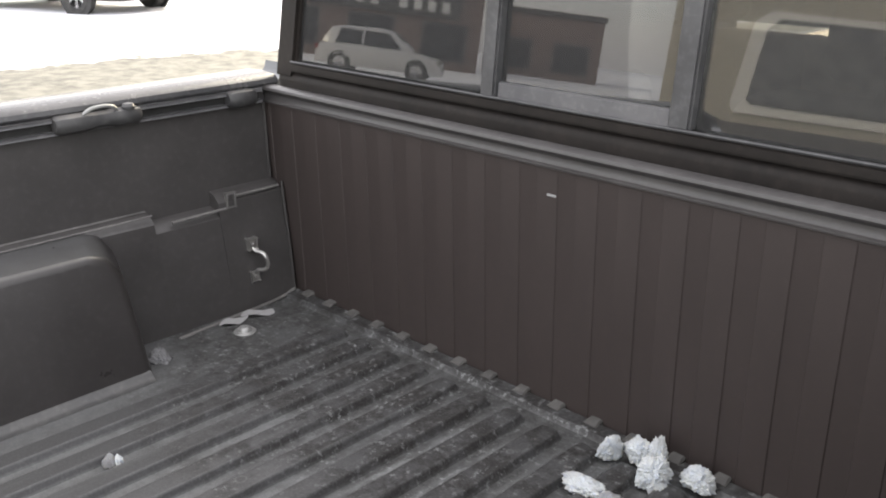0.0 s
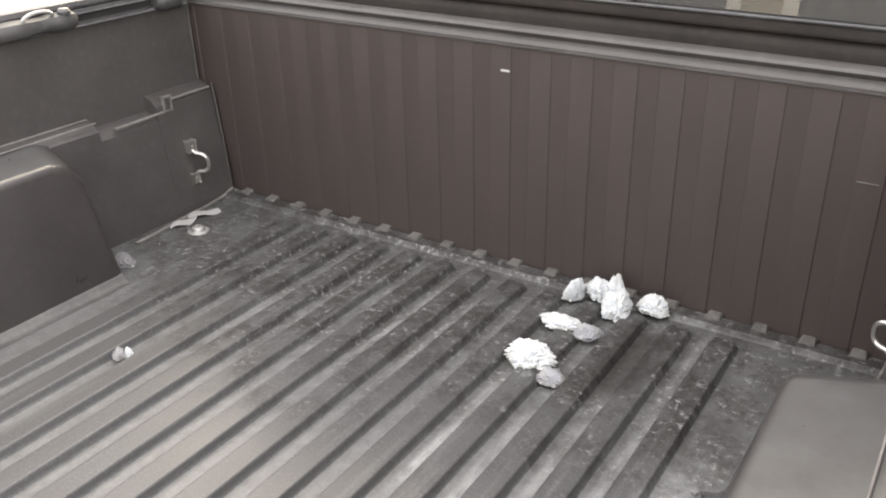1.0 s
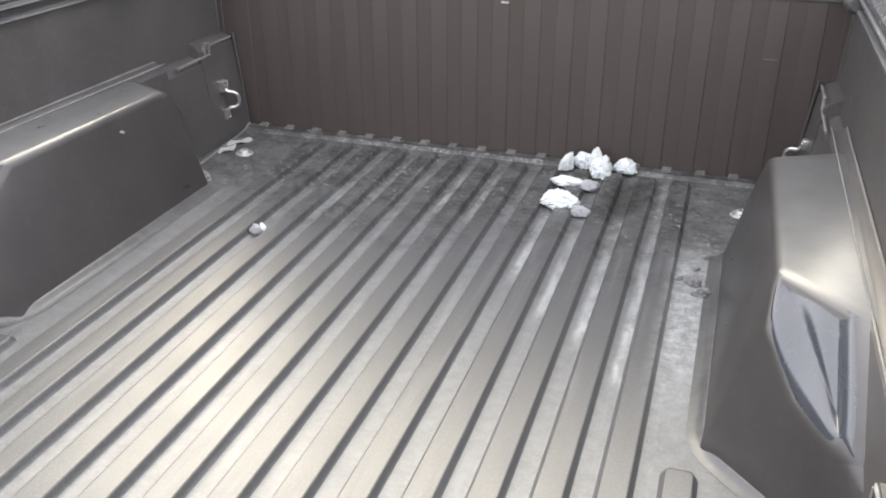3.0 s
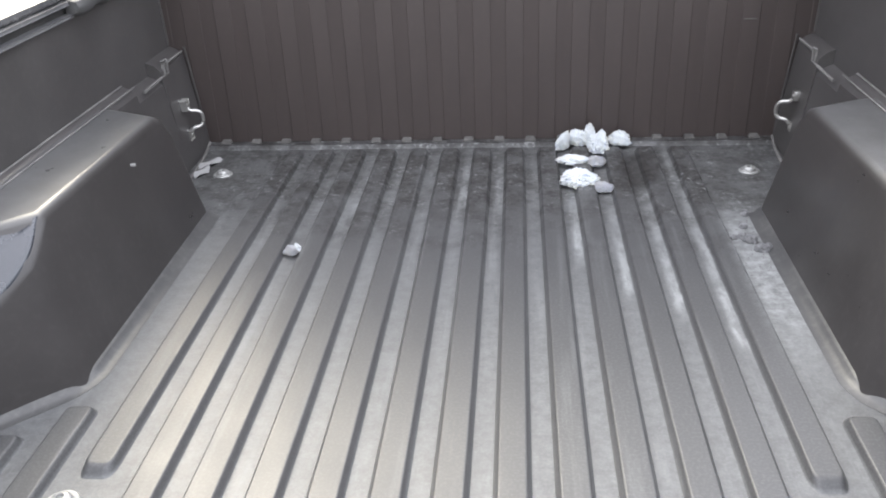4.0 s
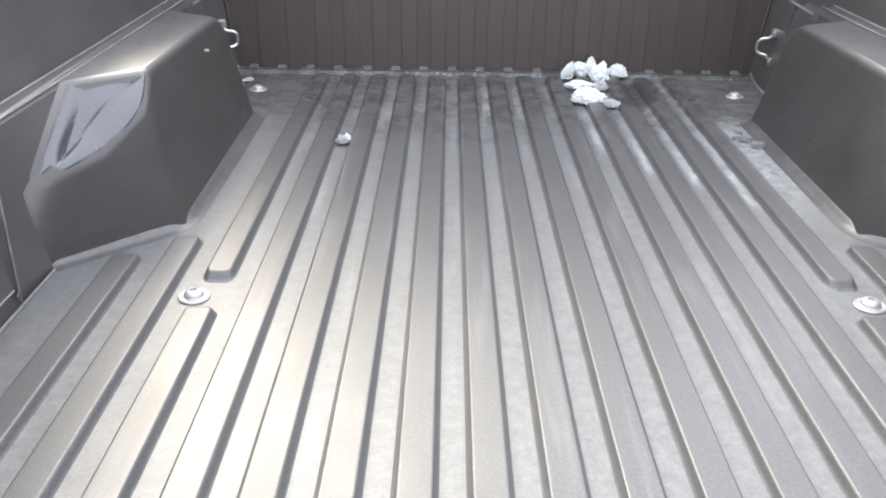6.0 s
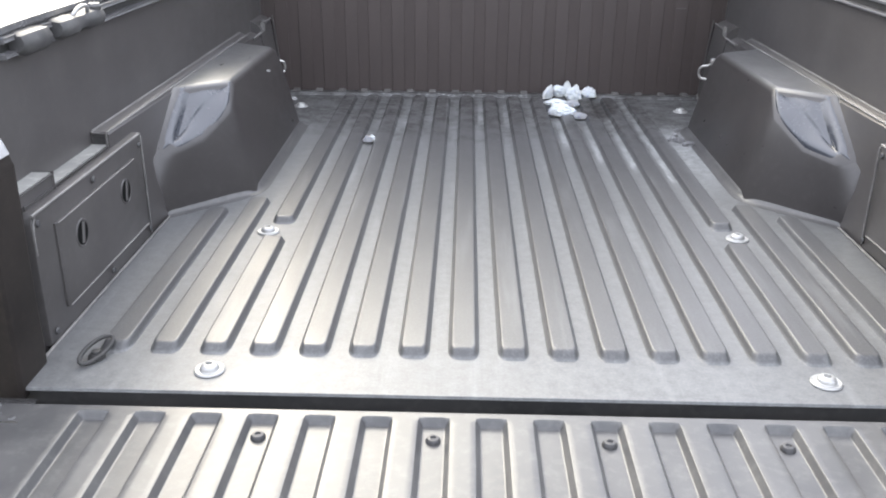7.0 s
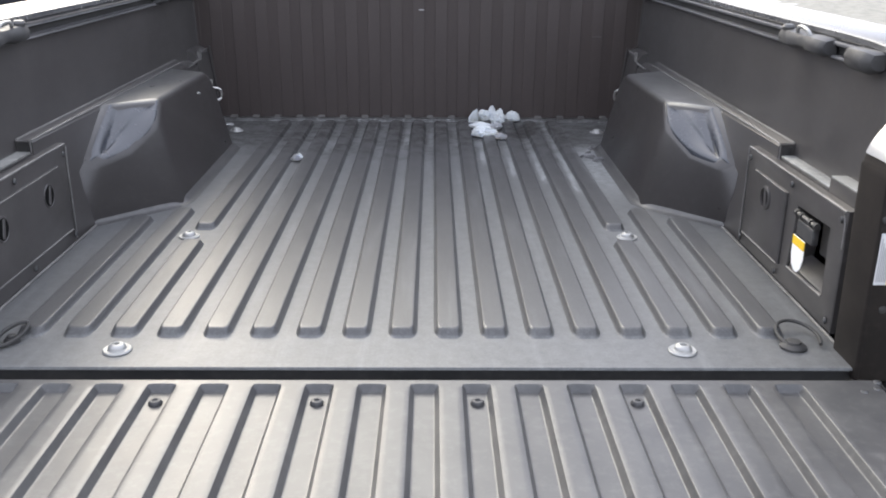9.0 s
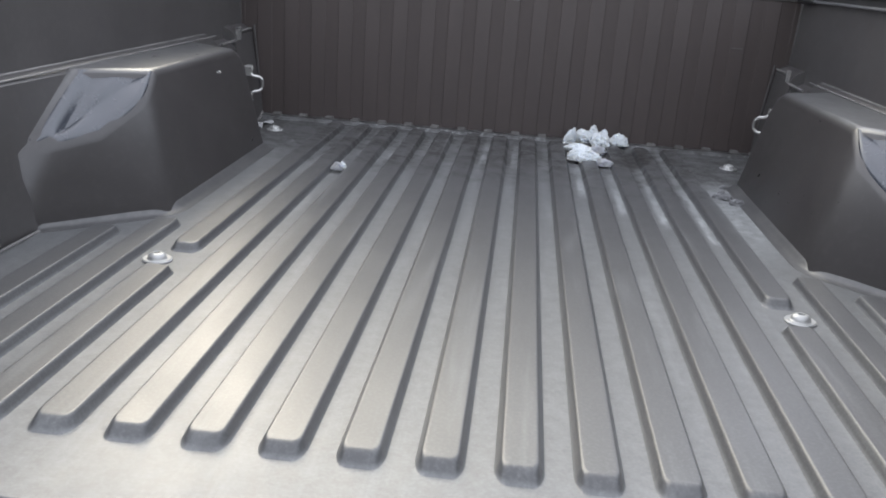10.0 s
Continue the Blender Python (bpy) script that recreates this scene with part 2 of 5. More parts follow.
M_CLEAT = worn("cleat_grey", (0.032, 0.032, 0.034), (0.3, 0.29, 0.27), 0.5, 0.12)
M_PAINT = material("grey_car_paint", (0.07, 0.075, 0.08), 0.3, 0.4, 0.8)
M_BLACKPAINT = worn("gloss_black_paint", (0.025, 0.024, 0.024), (0.2, 0.19, 0.18), 0.12, 0.06)
M_STEEL = material("zinc_steel", (0.48, 0.47, 0.45), 0.36, 0.9)
bump(M_STEEL, noise_tex(M_STEEL, 400, 3), 0.2, 0.0005)
M_WASHER = material("grey_washer", (0.33, 0.33, 0.32), 0.42, 0.5)
bump(M_WASHER, noise_tex(M_WASHER, 300, 3), 0.2, 0.0005)
M_JAMB = worn("matte_black_jamb", (0.014, 0.012, 0.011), (0.16, 0.13, 0.11), 0.55, 0.07)
bsdf(M_JAMB)["Specular IOR Level"].default_value = 0.18
M_ZINC = material("weathered_zinc", (0.20, 0.20, 0.195), 0.42, 0.6)
bump(M_ZINC, noise_tex(M_ZINC, 350, 3), 0.25, 0.0005)
M_SHELL = worn("tailgate_edge_paint", (0.022, 0.015, 0.0125), (0.15, 0.11, 0.09), 0.18, 0.08)
# bright metal tone in place of the sky's reflection on the post slope
M_POST_SHINE = material("bright_post_slope", (0.55, 0.55, 0.56), 0.22, 0.7)
M_BUMPER = worn("tan_patched_bumper", (0.22, 0.165, 0.09), (0.62, 0.57, 0.46), 0.6, 1.0, 420, (0.45, 1, 1))
M_DULL = material("dull_bolt_steel", (0.08, 0.08, 0.08), 0.42, 0.4)
M_EDGEBOLT = worn("grey_coated_bolt", (0.05, 0.05, 0.051), (0.3, 0.3, 0.29), 0.36, 0.2)
M_RUBBER = worn("black_rubber", (0.018, 0.018, 0.018), (0.15, 0.14, 0.13), 0.6, 0.15)
M_VOID = material("unlit_hollow", (0.004, 0.004, 0.004), 0.8, 0.0, 0.0, 0.1)
M_CABLE = worn("grey_cable_sleeve", (0.045, 0.045, 0.047), (0.2, 0.2, 0.2), 0.65, 0.15, 900)
M_SNOW = snow_material("loose_snow", (0.50, 0.53, 0.545), 0.75)
M_SLUSH = snow_material("glassy_ice", (0.55, 0.56, 0.59), 0.3)
bsdf(M_SLUSH)["Transmission Weight"].default_value = 0.55
bump(M_SLUSH, noise_tex(M_SLUSH, 150, 4), 0.8, 0.004)
M_GREYICE = worn("dirty_grey_ice", (0.10, 0.10, 0.102), (0.42, 0.42, 0.43), 0.25, 0.45)
M_SCRAP = worn("pale_scrap", (0.34, 0.34, 0.34), (0.2, 0.19, 0.18), 0.45, 0.5)
M_WHITE = material("label_white", (0.85, 0.85, 0.83), 0.45)
M_LABEL = material("label_grey_white", (0.55, 0.56, 0.57), 0.5)
M_YELLOW = material("label_yellow", (0.85, 0.55, 0.03), 0.45)
M_INK = material("label_ink", (0.3, 0.3, 0.31), 0.6)
M_RED = material("lamp_red", (0.30, 0.035, 0.028), 0.12, 0, 0.6)
M_CLEAR = material("lamp_clear", (0.27, 0.26, 0.24), 0.15, 0.4, 0.6)
M_GROUND = ground_material()
M_BANK = snow_material("old_snow", (0.82, 0.83, 0.86), 0.75)
M_GLASS = glass_material("cab_glass", (0.42, 0.43, 0.42))
M_CARGLASS = material("dark_car_glass", (0.02, 0.022, 0.025), 0.06)
M_BEIGE = worn("beige_cab_trim", (0.42, 0.39, 0.33), (0.3, 0.28, 0.24), 0.6, 0.15)
M_SEAT = worn("dark_seat_cloth", (0.05, 0.048, 0.045), (0.1, 0.1, 0.1), 0.85, 0.2)
M_FRAME = worn("window_frame_grey", (0.045, 0.045, 0.047), (0.3, 0.3, 0.3), 0.4, 0.15)
M_TYRE = worn("tyre_rubber", (0.02, 0.02, 0.02), (0.2, 0.19, 0.17), 0.75, 0.25)
M_RIM = material("alloy_rim", (0.6, 0.6, 0.62), 0.25, 0.9)
M_BRICK = worn("dark_brick_wall", (0.18, 0.12, 0.105), (0.28, 0.25, 0.23), 0.85, 0.3)
# paler than the car glass: reflected shopfronts put into the colour
M_VANGLASS = worn("pale_van_glass", (0.10, 0.105, 0.11), (0.3, 0.3, 0.3), 0.22, 0.3)
M_SIGN = material("pale_sign", (0.7, 0.7, 0.68), 0.5)
M_SHOP = worn("shop_front_dark", (0.06, 0.055, 0.05), (0.2, 0.2, 0.2), 0.4, 0.2)

# ---------------------------------------------------------------- mesh helpers


def part(name, bm, mat, parent=None, label="", smooth=35, at=None):
    """Links a bmesh as one mesh object, under a thing or a part if given; the mesh is in world places unless at is given."""
    bmesh.ops.recalc_face_normals(bm, faces=bm.faces[:])
    me = bpy.data.meshes.new(name)
    bm.to_mesh(me)
    bm.free()
    return place(name, me, mat, parent, label, smooth, at)


def place(name, me, mat, parent=None, label="", smooth=35, at=None):
    if not me.materials:
        me.materials.append(mat)
        me.polygons.foreach_set("use_smooth", [True] * len(me.polygons))
        me.set_sharp_from_angle(angle=radians(smooth))
    ob = new(name, me)
    if at is not None:
        ob.matrix_basis = at
    if parent is not None:
        ob.parent = parent
        ob.matrix_parent_inverse = world_of(parent).inverted()
    if label:
        ob["label"] = label
    return ob


def world_of(ob):
    m = ob.matrix_basis
    if ob.parent is None:
        return m.copy()
    return world_of(ob.parent) @ ob.matrix_parent_inverse @ m


def thing(name, base, label, category, group="", kind=""):
    e = new(name)
    e.empty_display_size = 0.05
    e.matrix_basis = pose(*base)
    return tagged(e, label, category, group, kind)


def block(x0, x1, y0, y1, z0, z1, bev=0.004, seg=2, bm=None):
    bm = bm or bmesh.new()
    b = bmesh.new()
    bmesh.ops.create_cube(b, size=1)
    for v in b.verts:
        v.co = Vector(((x0 + x1) / 2 + v.co.x * (x1 - x0), (y0 + y1) / 2 + v.co.y * (y1 - y0), (z0 + z1) / 2 + v.co.z * (z1 - z0)))
    if bev:
        bmesh.ops.bevel(b, geom=b.edges[:], offset=min(bev, 0.45 * min(abs(x1 - x0), abs(y1 - y0), abs(z1 - z0))), segments=seg, affect="EDGES", profile=0.5)
    join(bm, b)
    return bm


def join(bm, b):
    """Adds b to bm and frees b."""
    me = bpy.data.meshes.new("t")
    b.to_mesh(me)
    b.free()
    bm.from_mesh(me)
    bpy.data.meshes.remove(me)
    return bm


def loft(rings, bm=None, closed=True, caps=True):
    bm = bm or bmesh.new()
    vs = [[bm.verts.new(p) for p in r] for r in rings]
    n = len(rings[0])
    for a, b in zip(vs, vs[1:]):
        for i in range(n if closed else n - 1):
            j = (i + 1) % n
            bm.faces.new((a[i], a[j], b[j], b[i]))
    if caps and closed:
        bm.faces.new(vs[0])
        bm.faces.new(vs[-1])
    return bm


def extrude_y(profile, y0, y1, bev=0.0, seg=2):
    """A closed outline in x, z, drawn out from y0 to y1."""
    bm = loft([[(x, y0, z) for x, z in profile], [(x, y1, z) for x, z in profile]])
    if bev:
        bmesh.ops.bevel(bm, geom=bm.edges[:], offset=bev, segments=seg, affect="EDGES", profile=0.5, clamp_overlap=True)
    return bm


def tube(path, r, n=10, bm=None, flat=1.0):
    path = [Vector(p) for p in path]
    rings = []
    up = Vector((0.31, 0.17, 0.93))
    for i, p in enumerate(path):
        d = (path[min(i + 1, len(path) - 1)] - path[max(i - 1, 0)]).normalized()
        a = d.cross(up).normalized()
        b = d.cross(a)
        rr = r[i] if isinstance(r, (list, tuple)) else r
        rings.append([p + a * rr * math.cos(6.28318 * k / n) + b * rr * flat * math.sin(6.28318 * k / n) for k in range(n)])
    return loft(rings, bm)


def smooth_path(pts, n=5):
    """Points on a soft curve through pts."""
    pts = [Vector(p) for p in pts]
    out = []
    for i in range(len(pts) - 1):
        p0, p1, p2, p3 = pts[max(i - 1, 0)], pts[i], pts[i + 1], pts[min(i + 2, len(pts) - 1)]
        for k in range(n):
            t = k / n
            out.append(0.5 * (2 * p1 + (p2 - p0) * t + (2 * p0 - 5 * p1 + 4 * p2 - p3) * t * t + (3 * p1 - p0 - 3 * p2 + p3) * t ** 3))
    return out + [pts[-1]]


def lathe(profile, n=24, bm=None, axis="z", squash=1.0):
    """Turns (radius, height) round an axis."""
    rings = []
    if profile[0][0] > 0:
        profile = list(profile) + [profile[0]]
    for r, h in profile:
        ring = []
        for k in range(n):
            c, s = r * math.cos(6.28318 * k / n), r * math.sin(6.28318 * k / n)
            ring.append((c, s * squash, h) if axis == "z" else (h, c, s))
        rings.append(ring)
    return loft(rings, bm, caps=False)


def step(t):
    t = min(max(t, 0.0), 1.0)
    return t * t * (3 - 2 * t)


def height_sheet(xs, ys, height, under):
    """A moulded sheet: a top that follows height(x, y), closed by sides down to under."""
    bm = bmesh.new()
    top = [[bm.verts.new((x, y, height(x, y))) for x in xs] for y in ys]
    for a, b in zip(top, top[1:]):
        for i in range(len(xs) - 1):
            bm.faces.new((a[i], a[i + 1], b[i + 1], b[i]))
    rim = top[0] + [r[-1] for r in top[1:]] + top[-1][-2::-1] + [r[0] for r in top[-2:0:-1]]
    low = [bm.verts.new((v.co.x, v.co.y, under)) for v in rim]
    for i in range(len(rim)):
        j = (i + 1) % len(rim)
        bm.faces.new((rim[i], low[i], low[j], rim[j]))
    bm.faces.new(low)
    return bm


def spread(marks, fine, coarse, lo, hi, reach):
    """Sorted places from lo to hi, fine near the marks."""
    out, v = [lo], lo
    while v < hi - 1e-6:
        near = min(abs(v - m) for m in marks) < reach
        v = min(hi, v + (fine if near else coarse))
        out.append(v)
    return out


# ---------------------------------------------------------------- ground
PITCH, GROUND = 0.075, -0.80
gx = [-400, -120, -60] + [i * 0.9 for i in range(-45, 46)] + [60, 120, 400]


def lot(x, y):
    d = math.hypot(x, y - 1)
    if d > 55:
        return GROUND
    w = noise.fractal(Vector((x * 0.16, y * 0.22, 3.1)), 1.0, 2.0, 4)
    return GROUND + 0.05 * w * step((d - 3.5) / 4)


bm = height_sheet(gx, gx, lot, GROUND - 0.5)
tagged(part("ground", bm, M_GROUND, smooth=180), "snowy car park of sandy wet asphalt with packed snow patches", "ground", kind="structure")

# ---------------------------------------------------------------- the pickup truck
truck = thing("pickup_truck", (0, 0.9, GROUND), "grey pickup truck with black plastic-lined cargo bed and open tailgate", "pickup truck")
FRONT = 1.90

# bed floor with moulded ribs
RIBS = []
for k in range(-8, 9):
    x = k * PITCH
    if abs(k) <= 5:
        RIBS.append((x, 0.142, 1.846))
    elif abs(k) == 6:
        RIBS += [(x, 0.142, 0.605), (x, 0.688, 1.846)]
    elif abs(k) == 7:
        RIBS.append((x, 0.142, 0.83))
    else:
        RIBS.append((x, 0.142, 0.765))


def deck(x, y):
    h = 0.0
    for c, y0, y1 in RIBS:
        if abs(x - c) < 0.025 and y0 - 0.002 < y < y1:
            a = (0.0240 - abs(x - c)) / 0.0062
            b = min((y - y0 + 0.002) / 0.0145, (y1 - y) / 0.0095)
            k = 2.1
            v = k - math.hypot(k - a, k - b) if a < k and b < k else min(a, b)      # rounded plan at the ends
            if v > 1.28:
                v = 1.0
            elif v > 0.72:
                v = 1 - (1.28 - v) ** 2 / 1.12      # rounded shoulder
            h = max(h, 0.0124 * max(v, 0.0))
    lip = 0.009 * step((y - 1.868) / 0.008)
    edge = -0.003 * min(1.0, max(0.0, (0.0385 - y) / 0.0016)) ** 2
    return max(h, lip) + edge


xs = [-0.695]
for k in range(-8, 9):
    c = k * PITCH
    half = [0.030, 0.0240, 0.0232, 0.0221, 0.0209, 0.0201, 0.0196, 0.0190, 0.0184, 0.0178, 0.0172, 0.0166, 0.0160, 0.0140, 0.0115, 0.0085]
    xs += [c - q for q in half] + [c] + [c + q for q in reversed(half)]
xs += [0.695]
ys = sorted([0.0362, 0.0366, 0.0370, 0.0375, 0.0380, 0.0386] + spread([0.150, 0.600, 0.696, 0.762, 0.825, 1.84, 1.872], 0.002, 0.03, 0.042, 1.905, 0.018))
floor = part("bed_floor", height_sheet(xs, ys, deck, -0.0045), M_FLOOR, truck, "black ribbed plastic bed floor with dust and dried water marks", 24)

# knuckles along the foot of the bulkhead
kn = bmesh.new()
loft([[(-w, y, -0.002), (-w, y, z - 0.003), (-w + 0.003, y, z), (w - 0.003, y, z), (w, y, z - 0.003), (w, y, -0.002)] for y, z, w in ((1.889, 0.0105, 0.0145), (1.896, 0.0125, 0.0130), (1.900, 0.0145, 0.0122), (1.918, 0.0150, 0.0122))], kn)
me = bpy.data.meshes.new("knuckle")
kn.to_mesh(me)
kn.free()
for k in range(-9, 9):
    place("knuckle", me, M_KNUCKLE, floor, at=pose((k + 0.5) * PITCH, 0, 0))

# deck bolts
b = lathe([(0.0, 0.0), (0.0220, 0.0), (0.0222, 0.0016), (0.0205, 0.0034), (0.0150, 0.0030), (0.0138, 0.0042), (0.0134, 0.0072), (0.0118, 0.0098), (0.0085, 0.0114), (0.0052, 0.0118), (0.0044, 0.0078), (0.0, 0.0078)], 28)
bmesh.ops.remove_doubles(b, verts=b.verts[:], dist=1e-5)
me = bpy.data.meshes.new("deck_bolt")
b.to_mesh(me)
b.free()
for x, y in ((-0.441, 0.0935), (0.441, 0.0935), (-0.470, 0.641), (0.466, 0.643), (-0.590, 1.708), (0.583, 1.704)):
    place("deck_bolt", me, M_WASHER, floor, "grey metal deck bolt with wide washer", at=pose(x, y, 0.0005))

# bulkhead: corrugated front panel
bx = []
z_low, z_top = 0.0, 0.418
for k in range(-11, 11):
    c = (k + 0.5) * PITCH
    bx += [(c - 0.0182, 0.0), (c - 0.0170, 0.0018), (c + 0.0170, 0.0018), (c + 0.0182, 0.0)]
front = [(max(-0.79, min(0.79, x)), FRONT + d) for x, d in bx]
front = sorted(set(front))
outline = front + [(0.79, FRONT + 0.030), (-0.79, FRONT + 0.030)]
bm = bmesh.new()
zs = [-0.02, 0.395, 0.41, 0.42]
loft([[(x, y + (0.009 - 0.012 * z / 0.42 if y < FRONT + 0.02 else 0.0) - (0.0 if i < 2 else (y - FRONT if y < FRONT + 0.02 and i == 2 else (y - FRONT if y < FRONT + 0.02 else 0))), z) for x, y in outline] for i, z in enumerate(zs)], bm)
bulk = part("bulkhead", bm, M_WALL, truck, "black corrugated plastic front panel of the bed", 25)
part("top_lip", loft([[(x, y, z) for y, z in ((1.896, 0.413), (1.8925, 0.4145), (1.8925, 0.4170), (1.897, 0.4195), (1.900, 0.426), (1.900, 0.433), (1.894, 0.4365), (1.8915, 0.441), (1.893, 0.4455), (1.899, 0.449), (1.913, 0.4495), (1.917, 0.44), (1.917, 0.413))] for x in (-0.79, 0.79)]), M_PANEL, bulk, "grooved dark plastic rail along the bulkhead top")
part("paint_chip", block(0.000, 0.019, FRONT - 0.003, FRONT + 0.005, 0.3675, 0.3725, 0.002), M_SCRAP, bulk, "small white chip mark")
part("scratch", block(0.584, 0.614, FRONT - 0.0015, FRONT + 0.0045, 0.2842, 0.2862, 0.001), M_KNUCKLE, bulk, "short pale scratch")


# side of the bed, built for one side s = -1 or 1
def side(s):
    st = [(0.035 if s < 0 else 0.36, 0.192), (0.497, 0.192), (0.4971, 0.2415), (1.603, 0.2415), (1.6031, 0.222), (1.745, 0.222), (1.7451, 0.252), (FRONT - 0.002, 0.252)]
    low = loft([[(s * x, y, z) for x, z in ((0.7045 if y < 1.603 else 0.676, -0.05), (0.7045 if y < 1.603 else 0.6775, 0.004), (0.7055 if y < 1.603 else 0.685, 0.055), (0.7085, h - (0.006 if y < 1.603 else 0.020)), (0.7105 if y < 1.603 else 0.722, h - (0.0015 if y < 1.603 else 0.007)), (0.714 if y < 1.603 else 0.738, h), (0.790, h + 0.0005), (0.790, -0.05))] for y, h in st])
    panel = part("side_panel", low, M_PANEL, truck, "black plastic lower bed side panel with moulded ledge")
    up = loft([[(s * x, y, z) for x, z in ((0.738, 0.186), (0.7395, 0.224), (0.7485, t), (0.80, t), (0.80, 0.186))] for y, t in ((0.035, 0.392), (0.06, 0.409), (0.13, 0.428), (0.20, 0.440), (0.27, 0.446), (0.36, 0.449), (FRONT - 0.002, 0.449))])
    part("upper_panel", up, M_PANEL, panel)
    if s > 0:
        part("recess_back", block(s * 0.738, s * 0.80, 0.035, 0.359, -0.05, 0.186, 0.003), M_RUBBER, panel)
    # solid dark block: the shade inside the ledge's open end
    part("ledge_socket", block(s * 0.7165, s * 0.734, 0.4945, 0.499, 0.208, 0.234, 0.002), M_RUBBER, panel, "dark square block for the shaded hollow of the ledge end")
    # pale beads added along the ledge for its edge highlights
    for x, z in ((0.7108, 0.2398), (0.7372, 0.2424)):
        part("ledge_bead", tube([(s * x, 0.499, z), (s * x, 1.601, z)], 0.0017, 8), M_RUB_GLINT, panel)
    # seam beads and square pocket by the bulkhead
    part("seam_bead", tube([(s * 0.7085, 1.640, 0.2165), (s * 0.7085, 1.762, 0.2185)], 0.0034, 8), M_RUB_GLINT, panel)
    bm = bmesh.new()
    for y0, y1, z0, z1 in ((1.762, 1.7652, 0.220, 0.250), (1.7808, 1.784, 0.220, 0.250), (1.762, 1.784, 0.2475, 0.2507), (1.762, 1.784, 0.2185, 0.2217)):
        block(s * 0.7050, s * 0.7105, y0, y1, z0, z1, 0.0014, 1, bm)
    part("pocket_rim", bm, M_RUB_GLINT, panel, "square stake pocket rim")
    part("seam_bead", tube([(s * 0.710, 1.785, 0.240), (s * 0.710, 1.893, 0.241)], 0.003, 8), M_RUB_GLINT, panel)
    part("corner_bead", tube([(s * 0.680, 1.899, 0.005), (s * 0.690, 1.899, 0.12), (s * 0.704, 1.897, 0.25)], 0.0026, 8), M_PANEL, panel)
    # pale bead painting the highlight line at the panel's foot
    part("foot_bead", tube(smooth_path([(s * 0.679, 1.898, 0.012), (s * 0.674, 1.86, 0.004), (s * 0.667, 1.79, 0.002), (s * 0.659, 1.70, 0.002), (s * 0.652, 1.60, 0.001)], 4), 0.0036, 8), M_RUB_GLINT, panel)
    part("corner_bead", tube([(s * 0.7395, 1.894, 0.256), (s * 0.746, 1.894, 0.42)], 0.0026, 8), M_PANEL, panel)

    # rail: track lips and cap
    rail = part("bed_rail", loft([[(s * (x + 0.5 * d), y, z - d) for x, z in ((0.742, 0.4475), (0.739, 0.452), (0.741, 0.460), (0.750, 0.466), (0.80, 0.470), (0.845, 0.467), (0.860, 0.458), (0.865, 0.440), (0.850, 0.430), (0.79, 0.43))]
                                  for y, d in ((0.015, 0.038), (0.06, 0.028), (0.13, 0.015), (0.20, 0.006), (0.27, 0.0015), (0.35, 0.0), (1.93, 0.0))]), M_TRIM, truck, "glossy dark plastic bed rail cap")
    part("track_lip", block(s * 0.7345, s * 0.760, 0.24, 1.885, 0.4385, 0.4455, 0.002), M_TRACK, rail, "grey aluminium track lip")
    part("track_lip", block(s * 0.7345, s * 0.760, 0.24, 1.885, 0.4160, 0.4220, 0.002), M_TRACK, rail, "grey aluminium track lip")
    part("track_back", block(s * 0.747, s * 0.760, 0.24, 1.885, 0.4225, 0.4380, 0.0), M_RUBBER, rail)

    # wheel well
    V = {n: Vector((s * x, y, z)) for n, (x, y, z) in dict(
        b1=(0.545, 0.884, -0.004), b0=(0.702, 0.722, -0.004), b2=(0.550, 1.490, -0.004), b3=(0.705, 1.535, -0.004), F0=(0.598, 1.478, 0.185), F1=(0.602, 1.455, 0.219), F2=(0.603, 1.422, 0.231), G0=(0.715, 1.518, 0.190), G1=(0.715, 1.494, 0.226), G2=(0.715, 1.458, 0.237),
        A=(0.607, 0.985, 0.233), B=(0.700, 0.872, 0.240), C=(0.702, 0.700, 0.128), E1=(0.603, 0.915, 0.186), E2=(0.640, 0.828, 0.139), C1=(0.676, 0.755, 0.1305), C2=(0.7015, 0.734, 0.150),
        Bo=(0.735, 0.872, 0.239), Co=(0.735, 0.666, 0.128), bo=(0.735, 0.688, -0.004), Go=(0.735, 1.458, 0.237), b3o=(0.735, 1.535, -0.004)).items()}
    bm = bmesh.new()
    W = {n: bm.verts.new(p) for n, p in V.items()}
    for f in (("b1", "b2", "F0", "F1", "F2", "A"), ("b1", "A", "E1"), ("b1", "E1", "E2"), ("b1", "E2", "C1", "C", "b0"), ("C1", "C2", "C"), ("A", "B", "C2", "C1", "E2", "E1"), ("A", "F2", "G2", "B"), ("F0", "b2", "b3", "G0"), ("F1", "F0", "G0", "G1"), ("F2", "F1", "G1", "G2"),
              ("B", "G2", "Go", "Bo"), ("C", "C2", "B", "Bo", "Co"), ("b0", "C", "Co", "bo"), ("G2", "G1", "G0", "b3", "b3o", "Go"), ("b0", "bo", "b3o", "b3", "b2", "b1"), ("Bo", "Go", "b3o", "bo", "Co")):
        bm.faces.new([W[n] for n in f])
    bmesh.ops.recalc_face_normals(bm, faces=bm.faces[:])
    dish = [f for f in bm.faces if {v for v in f.verts} == {W[n] for n in ("A", "B", "C2", "C1", "E1", "E2")}]
    hollow = bmesh.ops.poke(bm, faces=dish)["verts"]
    for v in hollow:
        v.co -= Vector((-s * 0.67, -0.44, 0.60)) * 0.055
